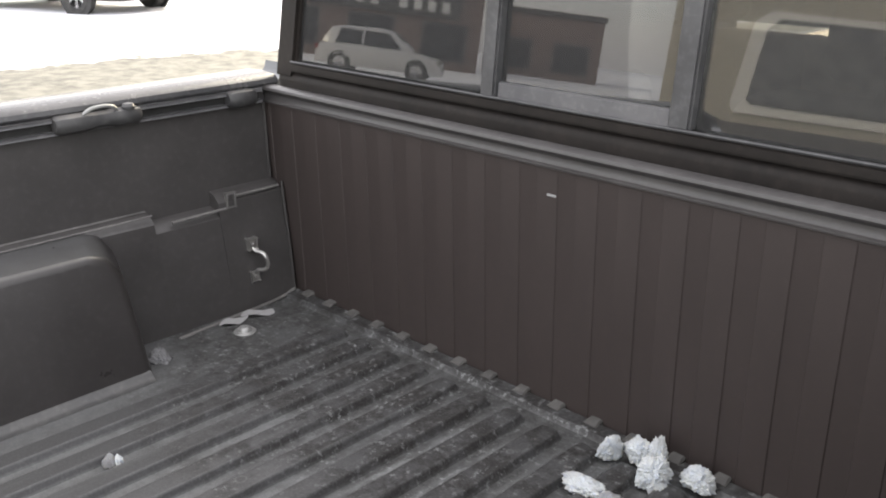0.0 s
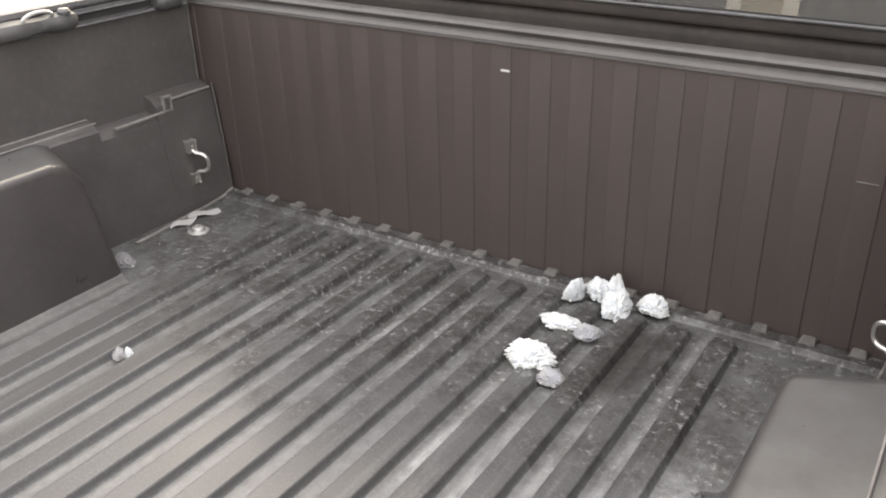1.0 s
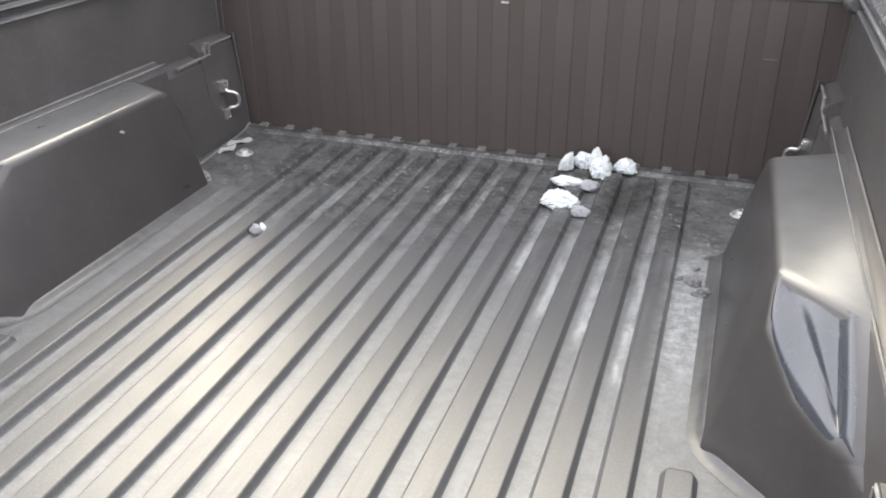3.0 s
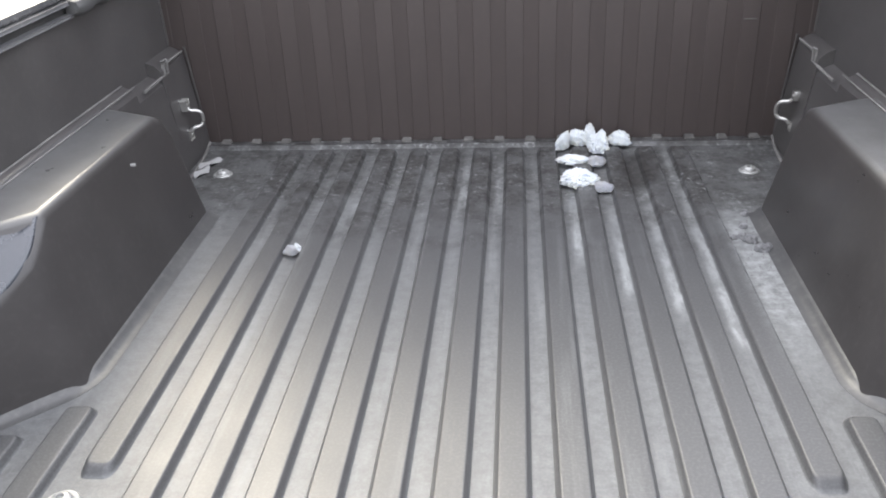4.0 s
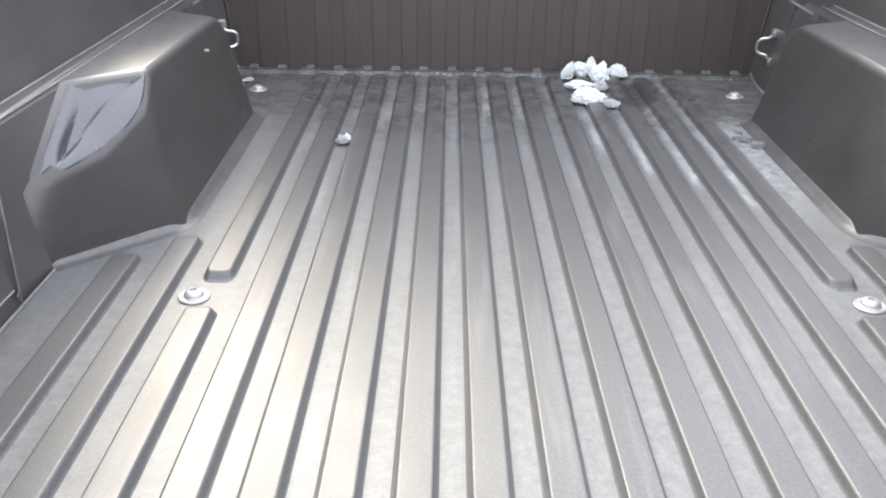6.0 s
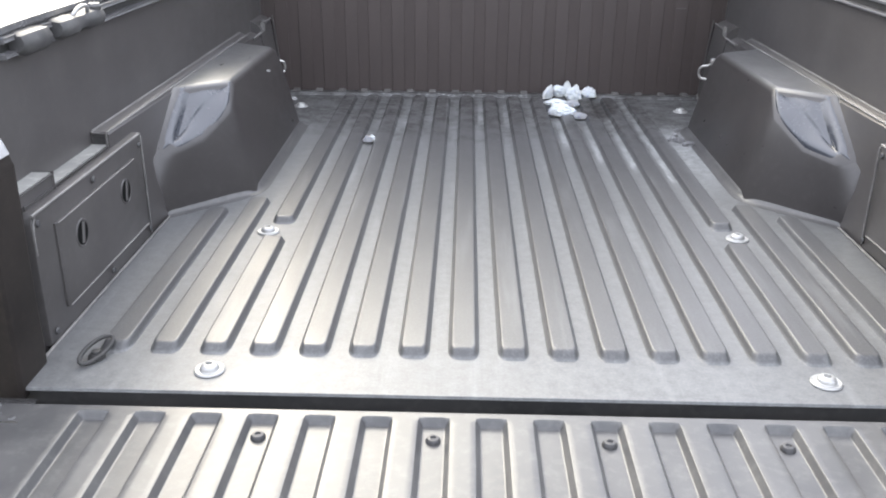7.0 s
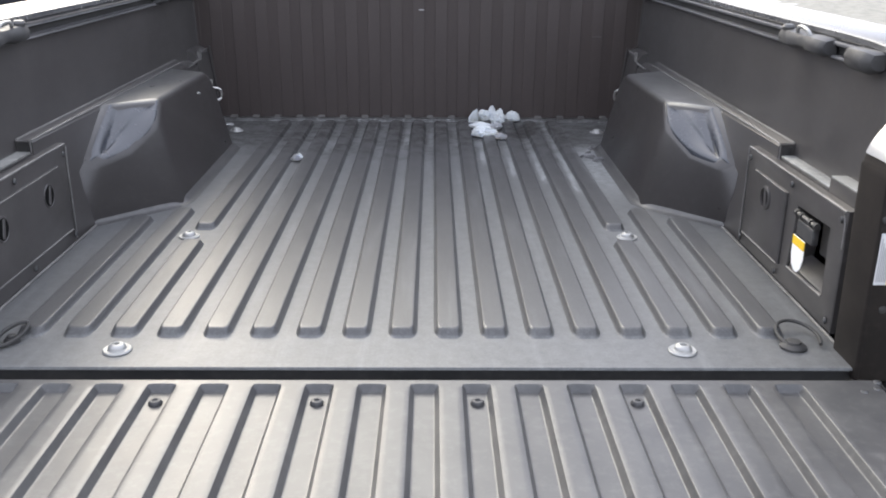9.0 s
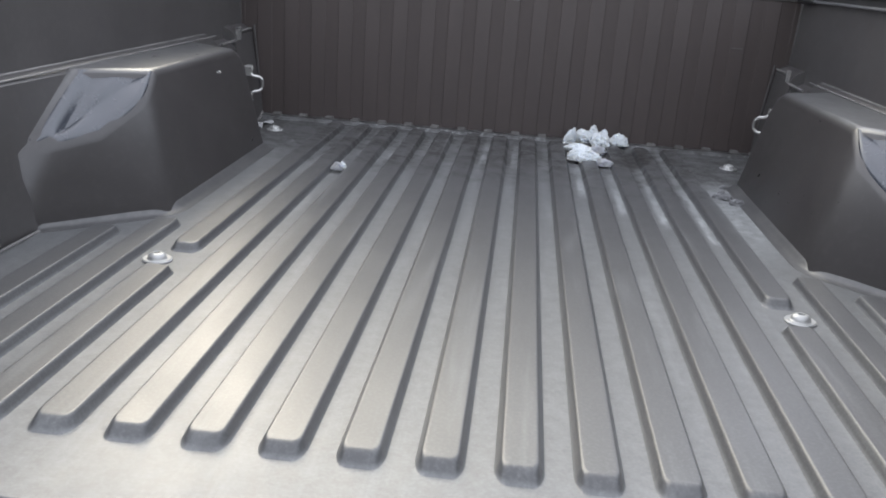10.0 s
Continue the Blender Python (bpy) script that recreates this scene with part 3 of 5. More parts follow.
    soft = [e for e in bm.edges if {v for v in e.verts} in [{W[a], W[c]} for a, c in (("A", "F2"), ("F2", "F1"), ("F1", "F0"), ("F0", "b2"), ("A", "B"), ("B", "C2"), ("C2", "C1"), ("C1", "E2"), ("E2", "E1"), ("E1", "A"))]]
    bmesh.ops.bevel(bm, geom=soft, offset=0.014, segments=8, affect="EDGES", profile=0.5, clamp_overlap=False)
    well = part("wheel_well", bm, M_WELL, truck, "black moulded plastic wheel well with faceted rear shoulder", 60)
    # dished shoulder
    mid = (V["A"] + V["B"] + V["C"] + V["E1"] + V["E2"]) / 5
    nrm = (V["E2"] - V["B"]).cross(V["A"] - V["C"]).normalized()
    nrm = nrm if nrm.z > 0 else -nrm
    notch, tip = V["C"].lerp(mid, 0.54), V["C1"].lerp(V["C2"], 0.5).lerp(mid, 0.03)
    low_end, leg_end = V["C1"].lerp(mid, 0.04), V["C2"].lerp(mid, 0.04)
    in_a, in_b = V["A"].lerp(V["B"], 0.10).lerp(mid, 0.06), V["B"].lerp(V["A"], 0.26).lerp(mid, 0.05)
    around = smooth_path([V["B"].lerp(mid, 0.03) - nrm * 0.002, leg_end, tip, low_end] + [V[n].lerp(mid, 0.04) - nrm * (0.002 if n == "A" else 0.0) for n in ("E2", "E1", "A")], 10)
    turn = min(range(len(around)), key=lambda i: (around[i] - tip).length)
    leg_edge, low_edge = around[turn::-1], around[turn:]
    bm = bmesh.new()
    for outer, end in ((low_edge, in_a), (leg_edge, in_b)):
        n = len(outer) - 1
        inner = [notch.lerp(end, q / n) - nrm * (0.004 * (q / n) ** 3 + 0.012 * (1 - q / n) ** 0.8) for q in range(n + 1)]
        # a lip that rolls over outside and slopes in to the foot of the swelling middle
        loft([[a.lerp(b, u) + nrm * h for a, b in zip(outer, inner)] for u, h in ((-0.15, -0.012), (0.0, -0.0042), (0.07, -0.0014), (0.15, 0.0008), (0.25, 0.0024), (0.36, 0.0029), (0.50, 0.0022), (0.70, 0.0006), (0.88, -0.0010), (1.0, -0.0017))], bm, closed=False)
    rings = []
    for q in range(33):
        w = q / 32
        a, b = in_b.lerp(notch, w), in_a.lerp(notch, w)
        rings.append([a.lerp(b, u / 12) + nrm * (-0.0017 - 0.004 * (1 - w) ** 3 - 0.012 * w ** 0.8 + 0.030 * w * (1 - w) ** 2 * math.sin(math.pi * u / 12) ** 2) for u in range(13)])
    loft(rings, bm, closed=False)
    bmesh.ops.remove_doubles(bm, verts=bm.verts[:], dist=0.0006)
    bmesh.ops.recalc_face_normals(bm, faces=bm.faces[:])
    part("dish", bm, M_DISH, well, "smooth rolled lip and swelling middle of the dished shoulder", 180)
    # soft flange where the well meets the floor
    way = smooth_path([(s * 0.703, 0.726, 0), (s * 0.640, 0.790, 0), (s * 0.585, 0.846, 0), (s * 0.560, 0.876, 0), (s * 0.548, 0.910, 0), (s * 0.5465, 0.96, 0), (s * 0.547, 1.20, 0), (s * 0.5495, 1.485, 0)], 5)
    rings = []
    for i, p in enumerate(way):
        d = (way[min(i + 1, len(way) - 1)] - way[max(i - 1, 0)]).normalized()
        n = Vector((-d.y, d.x, 0)) * s
        rings.append([p + n * o + Vector((0, 0, z)) for o, z in ((0.020, 0.0004), (0.011, 0.0014), (0.005, 0.0040), (0.0015, 0.008), (-0.003, 0.012), (-0.010, 0.012), (-0.010, -0.004), (0.020, -0.004))])
    part("well_flange", loft(rings), M_GATE, well, "", 60)
    if s < 0:
        part("white_speck", block(s * 0.582, s * 0.5885, 1.2575, 1.2605, 0.1985, 0.2015, 0.001), M_WASHER, well, "small white scuff")

    # cargo hook by the bulkhead
    hx = s * 0.688
    hook = part("cargo_hook", tube(smooth_path([(hx - s * 0.004, 1.803, 0.131), (hx - s * 0.010, 1.805, 0.124), (hx - s * 0.024, 1.811, 0.121), (hx - s * 0.032, 1.815, 0.112), (hx - s * 0.032, 1.817, 0.094), (hx - s * 0.025, 1.813, 0.084), (hx - s * 0.011, 1.807, 0.081), (hx - s * 0.005, 1.805, 0.073)], 4), 0.0042, 8), M_STEEL, truck, "bare steel cargo tie-down hook")
    for z in (0.137, 0.066):
        part("hook_foot", block(hx - s * 0.004, hx + s * 0.012, 1.794, 1.813, z - 0.011, z + 0.011, 0.003), M_STEEL, hook)
        part("screw", lathe([(0, 0.0), (0.005, 0.0), (0.005, 0.003), (0.003, 0.004), (0, 0.004)], 12, axis="x"), M_STEEL, hook, at=pose(hx - s * 0.0055, 1.803, z))

    # storage cover behind the well
    fx = s * 0.694
    if s < 0:
        shape = [(0.150, 0.004), (0.605, 0.004), (0.605, 0.212)] + [(0.172 - 0.022 * math.sin(k * math.pi / 12), 0.190 + 0.022 * math.cos(k * math.pi / 12)) for k in range(7)]
        cb = loft([[(x, y + (0.3775 - y) * j / 0.22, z + (0.106 - z) * j / 0.10) for y, z in shape] for x, j in ((s * 0.712, 0.0), (fx + s * 0.0025, 0.0), (fx + s * 0.0008, 0.0006), (fx, 0.002))])
    else:
        cb = bmesh.new()
        hole = [(0.198, 0.050), (0.352, 0.046), (0.338, 0.166), (0.203, 0.169)]
        rim = [(0.150, 0.004), (0.605, 0.004), (0.605, 0.212), (0.150, 0.212)]
        loops = [[cb.verts.new((x, y, z)) for y, z in pts] for x, pts in ((fx + 0.016, rim), (fx + 0.002, rim), (fx, [(0.153, 0.007), (0.602, 0.007), (0.602, 0.209), (0.153, 0.209)]), (fx, hole), (fx + 0.002, [(0.200, 0.052), (0.350, 0.048), (0.336, 0.164), (0.205, 0.167)]), (fx + 0.044, [(0.205, 0.056), (0.345, 0.052), (0.332, 0.160), (0.209, 0.163)]))]
        for la, lb in zip(loops, loops[1:]):
            for i in range(4):
                cb.faces.new((la[i], la[(i + 1) % 4], lb[(i + 1) % 4], lb[i]))
        cb.faces.new(loops[-1])
    cover = part("storage_cover", cb, M_PANEL, truck, "black plastic side storage cover")
    # pale beads on cover and hatch paint the highlights of their moulded edges
    part("cover_edge", tube([(fx - s * 0.001, 0.152, 0.2105), (fx - s * 0.001, 0.600, 0.2105)], 0.0024, 8), M_RUB_GLINT, cover)
    part("cover_edge", tube([(fx - s * 0.001, 0.606, 0.205), (fx - s * 0.001, 0.606, 0.010)], 0.002, 8), M_RUB_GLINT, cover)
    part("cover_rim", tube(smooth_path([(fx - s * 0.0006, 0.605, 0.2095), (fx - s * 0.0006, 0.40, 0.2095), (fx - s * 0.0006, 0.180, 0.2095), (fx - s * 0.0006, 0.161, 0.203), (fx - s * 0.0006, 0.1525, 0.186), (fx - s * 0.0006, 0.152, 0.150)], 5), 0.0018, 8), M_RUB_GLINT, cover)
    if s < 0:
        doors = [(0.215, 0.575)]
        holes = [(0.294, 0.131), (0.491, 0.134)]
    else:
        doors = [(0.385, 0.572)]
        holes = [(0.476, 0.140)]
    for y0, y1 in doors:
        d = part("hatch", loft([[(fx - s * t, y + o * j, z) for y, z, o in ((y0, 0.038, 1), (y1 + 0.014, 0.036, -1), (y1 - 0.022, 0.177, -1), (y0, 0.176, 1))] for t, j in ((-0.004, 0), (0.003, 0), (0.0055, 0.004))]), M_PANEL, cover, "black storage hatch with finger hole")
        part("hatch_edge", tube([(fx - s * 0.0055, y0 + 0.004, 0.0385), (fx - s * 0.0055, y1 + 0.009, 0.0365)], 0.0016, 6), M_RUB_GLINT, d)
        part("hatch_edge", tube([(fx - s * 0.0055, y0 + 0.004, 0.1755), (fx - s * 0.0055, y1 - 0.026, 0.1765)], 0.0012, 6), M_RUB_GLINT, d)
        for hy, hz in holes:
            part("latch_ring", lathe([(0.0190, -0.004), (0.0235, -0.002), (0.0235, 0.0008), (0.0218, 0.0020), (0.0190, 0.0004)], 28, axis="x"), M_PANEL, d, at=pose(fx - s * 0.0055, hy, hz))
            # black disc on the face in place of the finger hole's shaded depth
            part("latch_slot", lathe([(0, 0.0), (0.0194, 0.0), (0.0194, 0.001), (0, 0.001)], 24, axis="x"), M_VOID, d, at=pose(fx - s * 0.0062, hy, hz))
            part("latch_key", block(-0.0015, 0.0015, -0.0050, 0.0050, -0.0180, 0.0180, 0.0012, 1), M_PANEL, d, at=pose(fx - s * 0.0066, hy + 0.002, hz, -14, 0, 0))
    for y, z in ((0.165, 0.195), (0.37, 0.195), (0.59, 0.192), (0.60, 0.02), (0.40, 0.018), (0.168, 0.02)):
        part("cover_screw", lathe([(0, 0), (0.006, 0), (0.005, 0.003), (0, 0.0035)], 12, axis="x"), M_CLEAT, cover, at=pose(fx - s * 0.002, y, z, 0, 0, 0 if s < 0 else 180))
    part("ledge_rim", tube([(s * 0.7115, 0.4955, 0.190), (s * 0.7115, 0.4955, 0.239), (s * 0.737, 0.4955, 0.2405)], 0.0018, 6), M_RUB_GLINT, panel)
    part("cover_shelf", block(s * 0.7125, s * 0.742, 0.17, 0.493, 0.190, 0.2165, 0.003), M_PANEL, panel)
    # thin pale slab added on top to carry the shelf's shine
    part("shelf_top", block(s * 0.7135, s * 0.740, 0.271, 0.492, 0.2155, 0.2190, 0.0012), M_SHELF_SHINE, panel, "pale shelf top with sky shine in its colour")
    part("shelf_block", block(s * 0.7115, s * 0.742, 0.112, 0.270, 0.10, 0.2370, 0.004), M_PANEL, panel)
    part("shelf_top", block(s * 0.7125, s * 0.740, 0.114, 0.268, 0.2355, 0.2392, 0.0012), M_SHELF_SHINE, panel, "pale shelf top with sky shine in its colour")
    if s > 0:
        # power socket recess with lid and tag
        lid = part("socket_lid", block(fx - 0.008, fx + 0.004, 0.246, 0.314, 0.121, 0.150, 0.003, 3), M_CLEAT, cover, "grey hinged socket lid")
        part("lid_hinge", tube([(fx - 0.006, 0.238, 0.158), (fx - 0.006, 0.322, 0.158)], 0.0042, 8), M_PANEL, lid)
        for y in (0.240, 0.262, 0.300, 0.321):
            part("hinge_knuckle", tube([(fx - 0.006, y - 0.004, 0.158), (fx - 0.006, y + 0.004, 0.158)], 0.0062, 10), M_RUBBER, lid)
        part("recess_tray", loft([[(fx + 0.003, y, 0.054), (fx + 0.040, y, 0.072), (fx + 0.040, y, 0.060), (fx + 0.003, y, 0.050)] for y in (0.206, 0.346)]), M_PANEL, cover)
        part("recess_edge", tube([(fx - 0.001, 0.200, 0.0505), (fx - 0.001, 0.350, 0.0465)], 0.0017, 6), M_RUB_GLINT, cover)
        tag = bmesh.new()
        ring = [(0.262, 0.122), (0.262, 0.090), (0.268, 0.072), (0.280, 0.062), (0.294, 0.062), (0.306, 0.070), (0.312, 0.088), (0.312, 0.122)]
        loft([[(fx - 0.012, y, z) for y, z in ring], [(fx - 0.0105, y, z) for y, z in ring]], tag)
        t = part("warning_tag", tag, M_WHITE, lid, "white hanging tag with yellow band")
        part("tag_band", block(fx - 0.0125, fx - 0.0103, 0.262, 0.312, 0.106, 0.1215, 0), M_YELLOW, t)

    # rear post with striker, cable and lamp
    post = part("rear_post", extrude_y([(s * 0.684, -0.02), (s * 0.682, 0.30), (s * 0.686, 0.326), (s * 0.698, 0.348), (s * 0.732, 0.396), (s * 0.752, 0.41), (s * 0.764, 0.412), (s * 0.764, -0.02)], 0.028, 0.112, 0.006, 3), M_JAMB, truck, "black painted rear bed post", 30)
    # overlay added on the post's slope to carry the sky's reflection
    part("post_cap", loft([[(s * x - s * 0.0025 * (0 if i in (0, 3) else 1), y, z + (0.0015 if i in (1, 2) else 0)) for x, z in ((0.6835, 0.316), (0.689, 0.331), (0.700, 0.348), (0.7335, 0.3955))] for i, y in enumerate((0.034, 0.037, 0.103, 0.106))], closed=False), M_POST_SHINE, post, "bright sloping post top with sky shine in its colour")
    for y, z in ((0.136, 0.414), (0.104, 0.402)):
        clip = part("panel_clip", block(s * 0.7415, s * 0.750, y - 0.0055, y + 0.0055, z - 0.011, z + 0.011, 0.003, 2), M_RUBBER, panel, "black push-in panel clip")
        part("clip_stud", lathe([(0, 0), (0.0055, 0), (0.0050, 0.003), (0.003, 0.0045), (0, 0.005)], 12, axis="x"), M_CLEAT, clip, at=pose(s * 0.7415, y - 0.002, z + 0.005, 0, 0, 0 if s < 0 else 180))
    bm = bmesh.new()
    for q, (cx, cz, r) in enumerate(((0.733, 0.283, 0.0120), (0.737, 0.304, 0.0105), (0.730, 0.262, 0.0105), (0.735, 0.293, 0.0088), (0.731, 0.273, 0.0088))):
        b2 = lathe([(0, 0.028), (r, 0.028), (r, 0.021 - 0.0008 * q), (r * 0.85, 0.0185 - 0.0008 * q), (0, 0.0185 - 0.0008 * q)], 16)
        for v in b2.verts:
            v.co = Vector((s * cx + v.co.x, v.co.z, cz + v.co.y))
        join(bm, b2)
    striker = part("striker", bm, M_ZINC, post, "zinc tailgate striker with pin")
    part("striker_pin", tube([(s * 0.735, 0.016, 0.283), (s * 0.712, 0.012, 0.285), (s * 0.692, 0.011, 0.2865), (s * 0.6905, 0.011, 0.2866)], [0.0062, 0.0056, 0.0056, 0.0040], 14), M_STEEL, striker)
    for z, x in ((0.238, 0.690), (0.237, 0.748), (0.10, 0.708), (0.075, 0.73)):
        part("post_plug", lathe([(0, 0), (0.0062, 0), (0.0056, 0.0014), (0.003, 0.0022), (0, 0.0022)], 14), M_RUBBER, post, at=pose(s * x, 0.028, z, 90, 0, 0))
    loop = smooth_path([(s * 0.719, 0.006, 0.212), (s * 0.7145, 0.004, 0.196), (s * 0.714, 0.0, 0.178), (s * 0.717, -0.004, 0.160), (s * 0.7215, -0.004, 0.153), (s * 0.724, 0.0, 0.176), (s * 0.7235, 0.004, 0.196), (s * 0.719, 0.006, 0.212)], 4)
    cab_ = part("tailgate_cable", tube(smooth_path([(s * 0.7185, -0.010, 0.146), (s * 0.722, -0.038, 0.092), (s * 0.722, -0.075, 0.046), (s * 0.716, -0.125, 0.020), (s * 0.700, -0.196, 0.010)], 6), 0.0031, 10), M_CABLE, truck, "grey sleeved steel tailgate cable")
    part("cable_eye", tube(loop, 0.0021, 8), M_ZINC, cab_)
    part("cable_ferrule", tube([(s * 0.7165, 0.0, 0.156), (s * 0.7195, -0.022, 0.134)], 0.0050, 10), M_ZINC, cab_)
    part("cable_ferrule", tube([(s * 0.7045, -0.175, 0.012), (s * 0.694, -0.206, 0.009)], 0.0050, 10), M_ZINC, cab_)
    part("cable_stud", lathe([(0, 0), (0.0062, 0), (0.0062, 0.003), (0.0035, 0.005), (0.0035, 0.018), (0.0062, 0.019), (0.0058, 0.021), (0, 0.0215)], 14), M_ZINC, cab_, at=pose(s * 0.717, 0.027, 0.218, 90, 0, 0))
    lamp = part("tail_lamp", block(s * 0.7670, s * 0.875, -0.005, 0.10, 0.05, 0.385, 0.012, 3), M_RED, truck, "red and clear tail lamp")
    part("quarter_end", block(s * 0.770, s * 0.885, 0.002, 0.099, 0.3865, 0.424, 0.010, 3), M_PAINT, truck, "grey painted end of the bed side")
    part("reverse_lens", block(s * 0.7665, s * 0.8755, -0.0065, 0.098, 0.19, 0.27, 0.010, 2), M_CLEAR, lamp, "clear ribbed reversing lens")
    part("lower_lens", block(s * 0.7665, s * 0.8755, -0.0065, 0.098, 0.052, 0.105, 0.008, 2), M_CLEAR, lamp, "clear ribbed lower lens")
    for i in range(5):
        part("lens_rib", tube([(s * 0.770, -0.007, 0.058 + i * 0.010), (s * 0.872, -0.007, 0.058 + i * 0.010)], 0.0035, 6), M_CLEAR, lamp)
    # outer body
    outer = loft([[(s * x, y, z) for x, z in ((0.80, 0.435), (0.862, 0.432), (0.885, 0.36), (0.905, 0.18), (0.90, 0.05), (0.895, -0.20), (0.86, -0.33), (0.80, -0.33))] for y in (0.10, 0.14, 1.92)])
    part("outer_side", outer, M_PAINT, truck, "grey painted outer bed side", 50)
    part("lower_quarter", block(s * 0.7655, s * 0.895, 0.004, 0.12, -0.30, 0.048, 0.012, 3), M_JAMB, truck)
    part("deck_seam", tube(smooth_path([(s * 0.6925, 0.045, 0.001), (s * 0.6925, 0.30, 0.0025), (s * 0.6925, 0.60, 0.0025), (s * 0.6930, 0.715, 0.002)], 6), 0.0026, 8), M_RUB_GLINT, floor, "pale line along the bed floor edge")
    # rings on the deck
    rx, ry = (0.620, 0.108) if s > 0 else (-0.617, 0.124)
    q = 1.0 if s > 0 else 0.6
    rg = part("tie_down_ring", lathe([(0, 0), (0.021 * q, 0), (0.021 * q, 0.004), (0.016 * q, 0.008), (0.012 * q, 0.0085), (0.011 * q, 0.012), (0.005 * q, 0.013), (0, 0.0125)], 22), M_RUBBER, truck, "black rubber-coated tie-down ring on the deck", at=pose(rx, ry, 0.0))
    if s > 0:
        pts = [(rx + 0.016 + 0.032 * math.cos(a), ry + 0.024 + 0.048 * math.sin(a), 0.010 + 0.005 * math.sin(a)) for a in [(-0.6 + 4.4 * i / 18) for i in range(19)]]
    else:
        pts = [(rx + 0.014 * math.cos(a) - 0.008 * math.sin(a), ry + 0.002 + 0.030 * math.cos(a) + 0.009 * math.sin(a), 0.013 + 0.005 * math.cos(a) + 0.006 * math.sin(a)) for a in [(6.283 * i / 18) for i in range(19)]]
    part("ring_bar", tube(pts, 0.0030 if s > 0 else 0.0034, 8), M_RUBBER, rg)
    # tailgate hinge
    hg = part("tailgate_hinge", block(s * 0.655, s * 0.705, -0.055, 0.0, -0.03, 0.002, 0.004), M_BLACKPAINT, truck, "black tailgate hinge with bolts")
    for x, y in ((0.664, -0.044), (0.686, -0.036), (0.696, -0.015)):
        part("hinge_bolt", lathe([(0, 0), (0.0065, 0), (0.0065, 0.003), (0.004, 0.005), (0, 0.005)], 6), M_DULL, hg, at=pose(s * x, y, 0.001))


for s in (-1, 1):
    side(s)


# tie-down cleats on the rail tracks
def cleat(s, y0, y1):
    w = y1 - y0
    body = loft([[(s * (0.742 - x * f), y, 0.436 + z * f) for x, z in ((0.0, -0.018), (0.018, -0.020), (0.030, -0.013), (0.033, 0.0), (0.028, 0.010), (0.010, 0.014), (0.0, 0.013))] for y, f in ((y0, 0.75), (y0 + 0.008, 0.97), (y0 + 0.3 * w, 1.0), (y0 + 0.45 * w, 0.82), (y0 + 0.62 * w, 0.82), (y0 + 0.72 * w, 1.0), (y1 - 0.008, 0.97), (y1, 0.75))])
    c = part("tie_down_cleat", body, M_CLEAT, truck, "grey moulded tie-down cleat on the rail track", 45)
    m = y0 + 0.52 * w
    pts = smooth_path([(s * 0.728, m - 0.032, 0.440), (s * 0.722, m - 0.029, 0.450), (s * 0.720, m - 0.014, 0.457), (s * 0.720, m + 0.012, 0.458), (s * 0.722, m + 0.028, 0.451), (s * 0.728, m + 0.032, 0.440)], 4)
    part("cleat_loop", tube(pts, 0.0036, 8), M_WASHER, c, "worn steel loop")
    part("cleat_knob", lathe([(0, 0), (0.011, 0), (0.012, 0.006), (0.009, 0.011), (0, 0.012)], 14), M_DULL, c, at=pose(s * 0.722, y1 - 0.024, 0.4455))
    return c


cleat(-1, 1.45, 1.61)
cleat(-1, 0.40, 0.57)
cleat(1, 0.385, 0.585)
for s, y0, y1 in ((1, 0.215, 0.30), (-1, 0.275, 0.36), (1, 1.775, 1.86), (-1, 1.80, 1.865)):
    part("track_stop", loft([[(s * (0.745 - x * f), y, 0.434 + z * f) for x, z in ((0.0, -0.020), (0.018, -0.022), (0.030, -0.014), (0.034, 0.0), (0.028, 0.012), (0.0, 0.014))] for y, f in ((y0, 0.7), (y0 + 0.01, 1), (y1 - 0.01, 1), (y1, 0.7))]), M_CLEAT, truck, "grey plastic track end stop", 45)

# warning sticker on the rear post
stick = part("warning_sticker", block(0.6865, 0.7090, 0.0255, 0.0275, 0.140, 0.218, 0), M_LABEL, truck, "white warning sticker with yellow edge on the rear post")
part("sticker_edge", block(0.7040, 0.7095, 0.0250, 0.0276, 0.140, 0.218, 0), M_YELLOW, stick)
for i in range(6):
    part("text_bar", block(0.6880 + i * 0.0026, 0.6891 + i * 0.0026, 0.0250, 0.0258, 0.145, 0.211 - 0.007 * (i % 3), 0), M_INK, stick)

# ---------------------------------------------------------------- tailgate
SLOTS = [(k + 0.5) * PITCH for k in range(-8, 8)]


def gate(x, y):
    h = 0.0045
    for c in SLOTS:
        if abs(x - c) < 0.024 and -0.357 < y < -0.02:
            dx = 0.0215 - abs(x - c)
            dy = min(-0.0215 - y, y + 0.355)
            d = min(dx, dy)
            r = 0.010
            if dx < r and dy < r:
                d = r - math.hypot(r - dx, r - dy)
            q = min(max(d / 0.0072, 0.0), 1.0)
            q = q * q / 0.24 if q < 0.12 else (1 - (1 - q) ** 2 / 0.24 if q > 0.88 else 0.06 + (q - 0.12) * 0.88 / 0.76)
            h = min(h, 0.0045 - 0.0108 * q)
    h -= 0.0150 * step((-0.3695 - y) / 0.0035)
    if y < -0.451:
        h -= 0.004 * (1 - math.sqrt(max(0.0, 1 - min(1.0, (-0.451 - y) / 0.004) ** 2)))
    h -= 0.008 * step((y + 0.011) / 0.010)
    h -= 0.008 * step((abs(x) - 0.692) / 0.010)
    return h


xs = [-0.703, -0.699, -0.695, -0.690]
